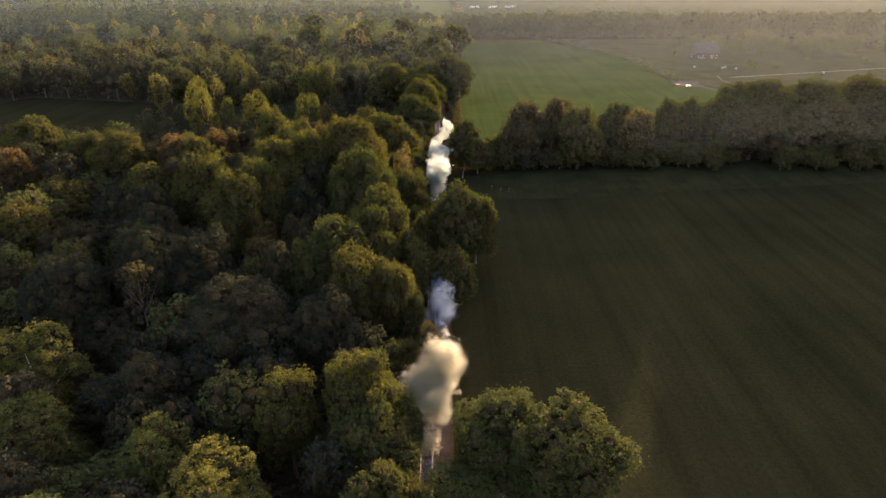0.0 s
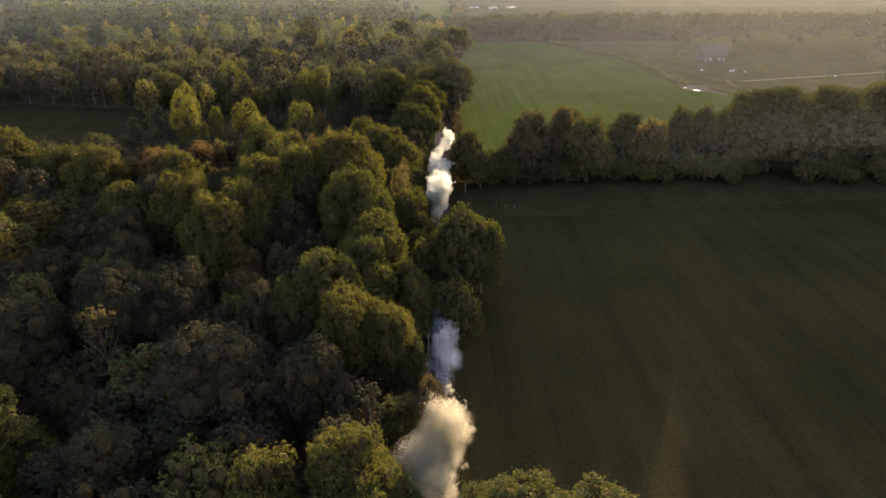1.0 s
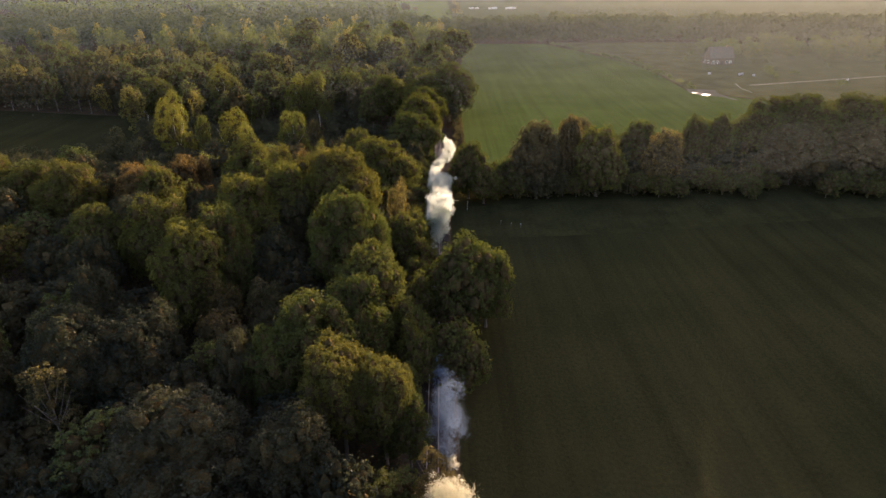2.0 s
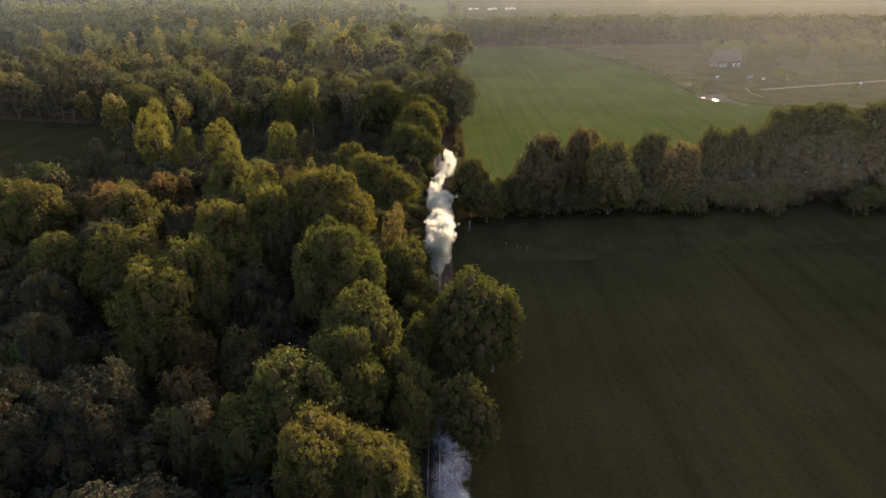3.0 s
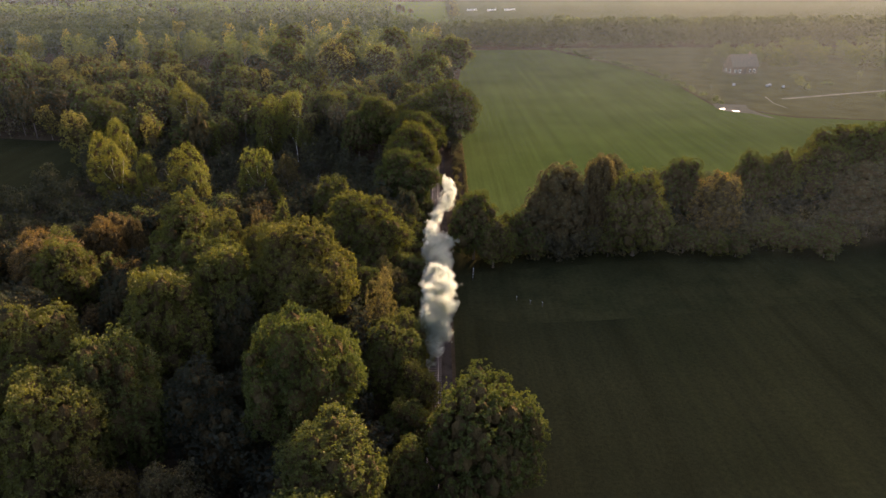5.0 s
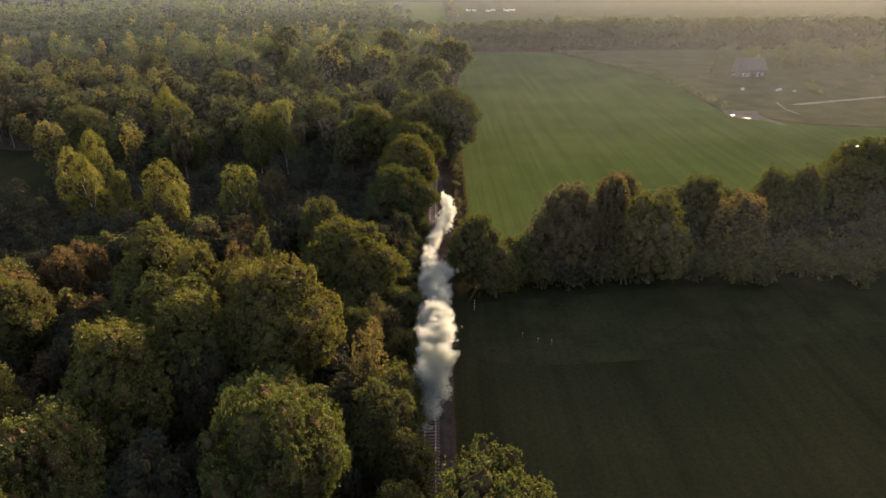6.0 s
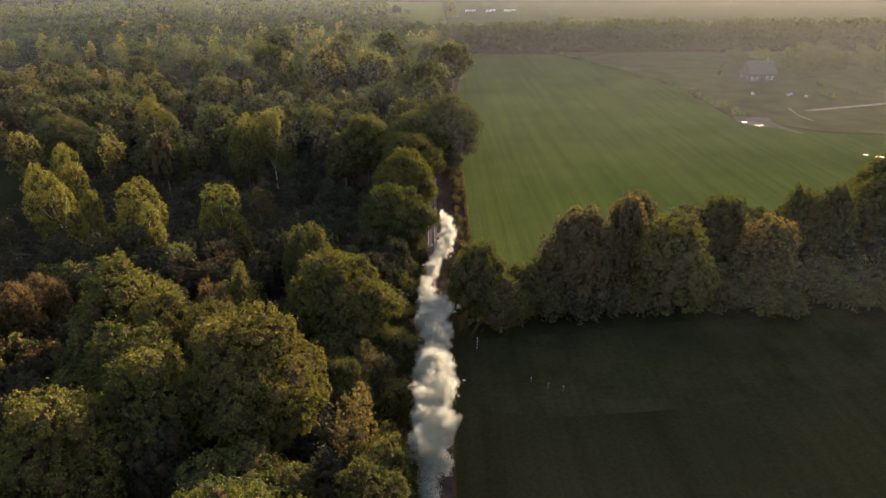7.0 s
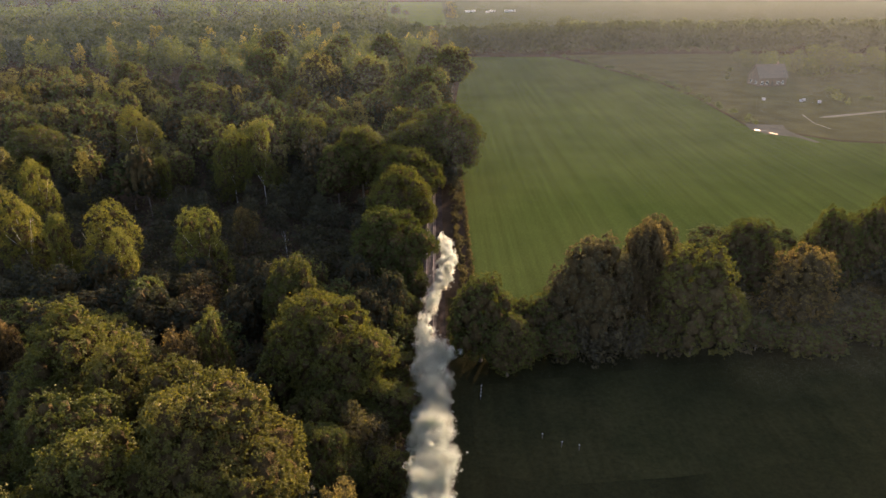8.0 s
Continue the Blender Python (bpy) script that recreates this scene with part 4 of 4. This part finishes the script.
sheet("farm_track", [(127.5, 349), (134, 347), (142, 346), (139, 338), (139.5, 331), (142, 319), (140, 318.5), (136.5, 327), (128.5, 331), (125, 339)], 0.05, TRACK, "worn muddy hardstanding at the field corner", "track")
sheet("farm_path", [(159.6, 364.5), (155.9, 349), (156.9, 338.5), (157.6, 338.6), (156.7, 349), (160.5, 364.4)], 0.05, CONCRETE, "narrow pale path across the yard", "path")


def puddle(x, y, a, b, turn):
    bm = bmesh.new()
    k = 22
    f = bm.faces.new([bm.verts.new((a * math.cos(2 * math.pi * i / k) * (1 + 0.12 * math.sin(3 * i)), b * math.sin(2 * math.pi * i / k) * (1 + 0.1 * math.cos(2 * i)), 0)) for i in range(k)])
    ob = part("puddle", bm, WATER)
    ob.matrix_world = pose(x, y, 0.075, 0, 0, turn)
    return tagged(ob, "shining puddle of rain water on the farm track", "puddle", kind="structure")


def bale(x, y, turn):
    """A round bale in pale wrap, a little slumped."""
    bm = bmesh.new()
    bmesh.ops.create_cone(bm, cap_ends=True, segments=18, radius1=0.66, radius2=0.66, depth=1.25, matrix=pose(0, 0, 0.62, 90, 0, 0))
    bmesh.ops.bevel(bm, geom=[e for e in bm.edges if abs(e.verts[0].co.y - e.verts[1].co.y) < 0.01], offset=0.08, segments=2, affect='EDGES')
    for v in bm.verts:
        v.co.x *= 1.05 + 0.06 * (0.66 - v.co.z)
        v.co.z = max(v.co.z, 0.0)
    ob = part("wrapped_bale", bm, CHALK)
    ob.matrix_world = pose(x, y, 0.03, 0, 0, turn)
    return tagged(ob, "round straw bale in pale plastic wrap", "bale", group="bales in the farmyard")


for x, y, turn in ((174, 391, 20), (176.4, 393, 75), (181, 388, 40), (158, 395, 10), (226, 372, 60)):
    bale(x, y, turn)
puddle(127.4, 337.8, 1.1, 1.0, 0)
puddle(131.0, 332.2, 1.8, 0.4, -35)
puddle(150.5, 287, 1.5, 0.9, -20)
puddle(147.2, 289.5, 1.0, 0.5, 10)


def caravan(x, y, turn, length):
    """A white caravan: rounded body, windows, door, wheels."""
    top = tagged(new("caravan"), "white caravan parked on the distant pasture", "caravan", group="caravans on the pasture")
    top.matrix_world = pose(x, y, 0.03, 0, 0, turn)
    bm = bmesh.new()
    box(bm, -length / 2, length / 2, -1.15, 1.15, 0.45, 2.7, 0.3)
    part("body", bm, WHITE, top)
    for k in (-0.28, 0.1, 0.32):
        bm = bmesh.new()
        box(bm, length * k - 0.5, length * k + 0.5, -1.18, -1.12, 1.4, 2.1, 0.02)
        part("window", bm, GLASS, top)
    for s in (-1, 1):
        bm = bmesh.new()
        bmesh.ops.create_cone(bm, cap_ends=True, segments=14, radius1=0.33, radius2=0.33, depth=0.2, matrix=pose(0, s * 1.05, 0.33, 90, 0, 0))
        part("wheel", bm, TYRE, top)
    return top


for x, y, turn, length in ((44, 985, 5, 7), (52, 990, -4, 6), (71, 975, 12, 6), (78, 990, 0, 8), (98, 985, -6, 9), (106, 992, 8, 8)):
    caravan(x, y, turn, length)


# ---- steam of the passing engine ----
def plume(name, spine, count, seed, label, spread=0.7, thick=480.0, flake=0.092, fray=0.12, small=9, material=STEAM):
    """A drifting cloud of fine shreds: billows along a spine of (y, x, z, radius), each with smaller ones budding from it.
    thick: shreds in a cubic metre."""
    r = np.random.default_rng(seed)
    sp = np.array(spine)
    balls = []
    for i in range(count):
        y = sp[0, 0] + (sp[-1, 0] - sp[0, 0]) * (i + r.uniform(-0.4, 0.4)) / count
        x, z, R = (np.interp(y, sp[:, 0], sp[:, k]) for k in (1, 2, 3))
        d = unit(r, 1)[0] * R * spread * r.uniform(0.1, 0.7)
        c = np.array([x, y, z]) + d
        q = R * r.uniform(0.42, 0.66)
        balls.append((*c, q))
        for way in unit(r, small):
            b = c + way * q * r.uniform(0.85, 1.1)
            e = q * r.uniform(0.24, 0.5)
            balls.append((*b, e))
            for out in unit(r, 3):
                balls.append((*(b + (out + way * 0.6) * e * r.uniform(0.8, 1.25)), e * r.uniform(0.2, 0.5)))
    pts, ways = [], []
    for x, y, z, q in balls:
        k = int(thick * 4.19 * q ** 3 * 0.55) + 6
        way = unit(r, k)
        far = q * r.uniform(0, 1, (k, 1)) ** (1 / 3) * (1 + fray * np.abs(r.normal(size=(k, 1))))
        pts.append(np.array([x, y, z]) + way * far)
        ways.append(way)
    p, way = np.vstack(pts), np.vstack(ways)
    n = len(p)
    nrm = way * 0.35 + unit(r, n) * 0.25 + [0.25, 0.45, 0.6]
    nrm /= np.linalg.norm(nrm, axis=1, keepdims=True)
    a = np.cross(nrm, unit(r, n))
    a /= np.linalg.norm(a, axis=1, keepdims=True) + 1e-9
    b = np.cross(nrm, a)
    s = flake * r.uniform(0.6, 1.4, (n, 1))
    v = np.stack([p - a * s * 0.6 - b * s * 0.35, p + a * s * 0.6 - b * s * 0.35, p + b * s * 0.7], 1).reshape(-1, 3)
    f = np.arange(n * 3).reshape(-1, 3)
    return tagged(mesh_object(name, v, f, material), label, "steam", kind="stuff")


plume("steam_plume", [(133, -2.3, 9.4, 1.0), (135, -2.1, 10.6, 2.1), (138, -1.9, 12.0, 3.2), (146, -1.3, 11.8, 3.7), (152, -0.5, 11.0, 3.5), (158, -1.7, 10, 2.6), (164, -1.2, 9.0, 3.2), (172, -1.4, 8.6, 3.2), (178, -1.9, 8.4, 2.6), (181, -3.2, 8.4, 2.2), (184, -2.4, 8.2, 1.3), (190, -1.8, 8.0, 1.8), (197, -0.6, 7.7, 2.1), (204, 0.9, 7.3, 2.3), (211, 2.2, 7.0, 2.4), (217, 1.2, 6.7, 1.7), (224, 0.1, 6.3, 0.8)], 66, 3, "billowing white steam of a passing engine above the track")
plume("steam_plume", [(54.5, -2.2, 7.3, 1.1), (58, -1.8, 8.6, 2.4), (61, -2.2, 9.4, 4.0), (64, -1.4, 10.0, 4.5), (67, -0.8, 10.3, 3.2), (70, -0.1, 10.2, 1.4), (72, 0.3, 10, 1.0), (74.5, 0.1, 10, 1.0)], 22, 21, "drifting cloud of steam between the trees, sunlit cream put in", 1.25, 400, 0.085, 0.22, material=SUNLIT_STEAM)
plume("steam_wisp", [(44, -2.2, 5, 0.9), (50, -2.4, 6, 1.5), (55, -2.3, 7, 1.7)], 7, 12, "thin trailing wisp of old steam over the track", 0.9, 180, 0.06, 0.4, material=SHADED_STEAM)
plume("steam_wisp", [(74, 0.1, 10, 0.9), (80, 0.3, 10.5, 2.4), (87, 0.0, 9.8, 2.6), (93, -0.8, 9, 1.6), (97, -1.4, 8.6, 0.9)], 18, 13, "thin veil of steam over the track, blue of shade put in", 0.9, 300, 0.06, 0.3, material=SHADED_STEAM)
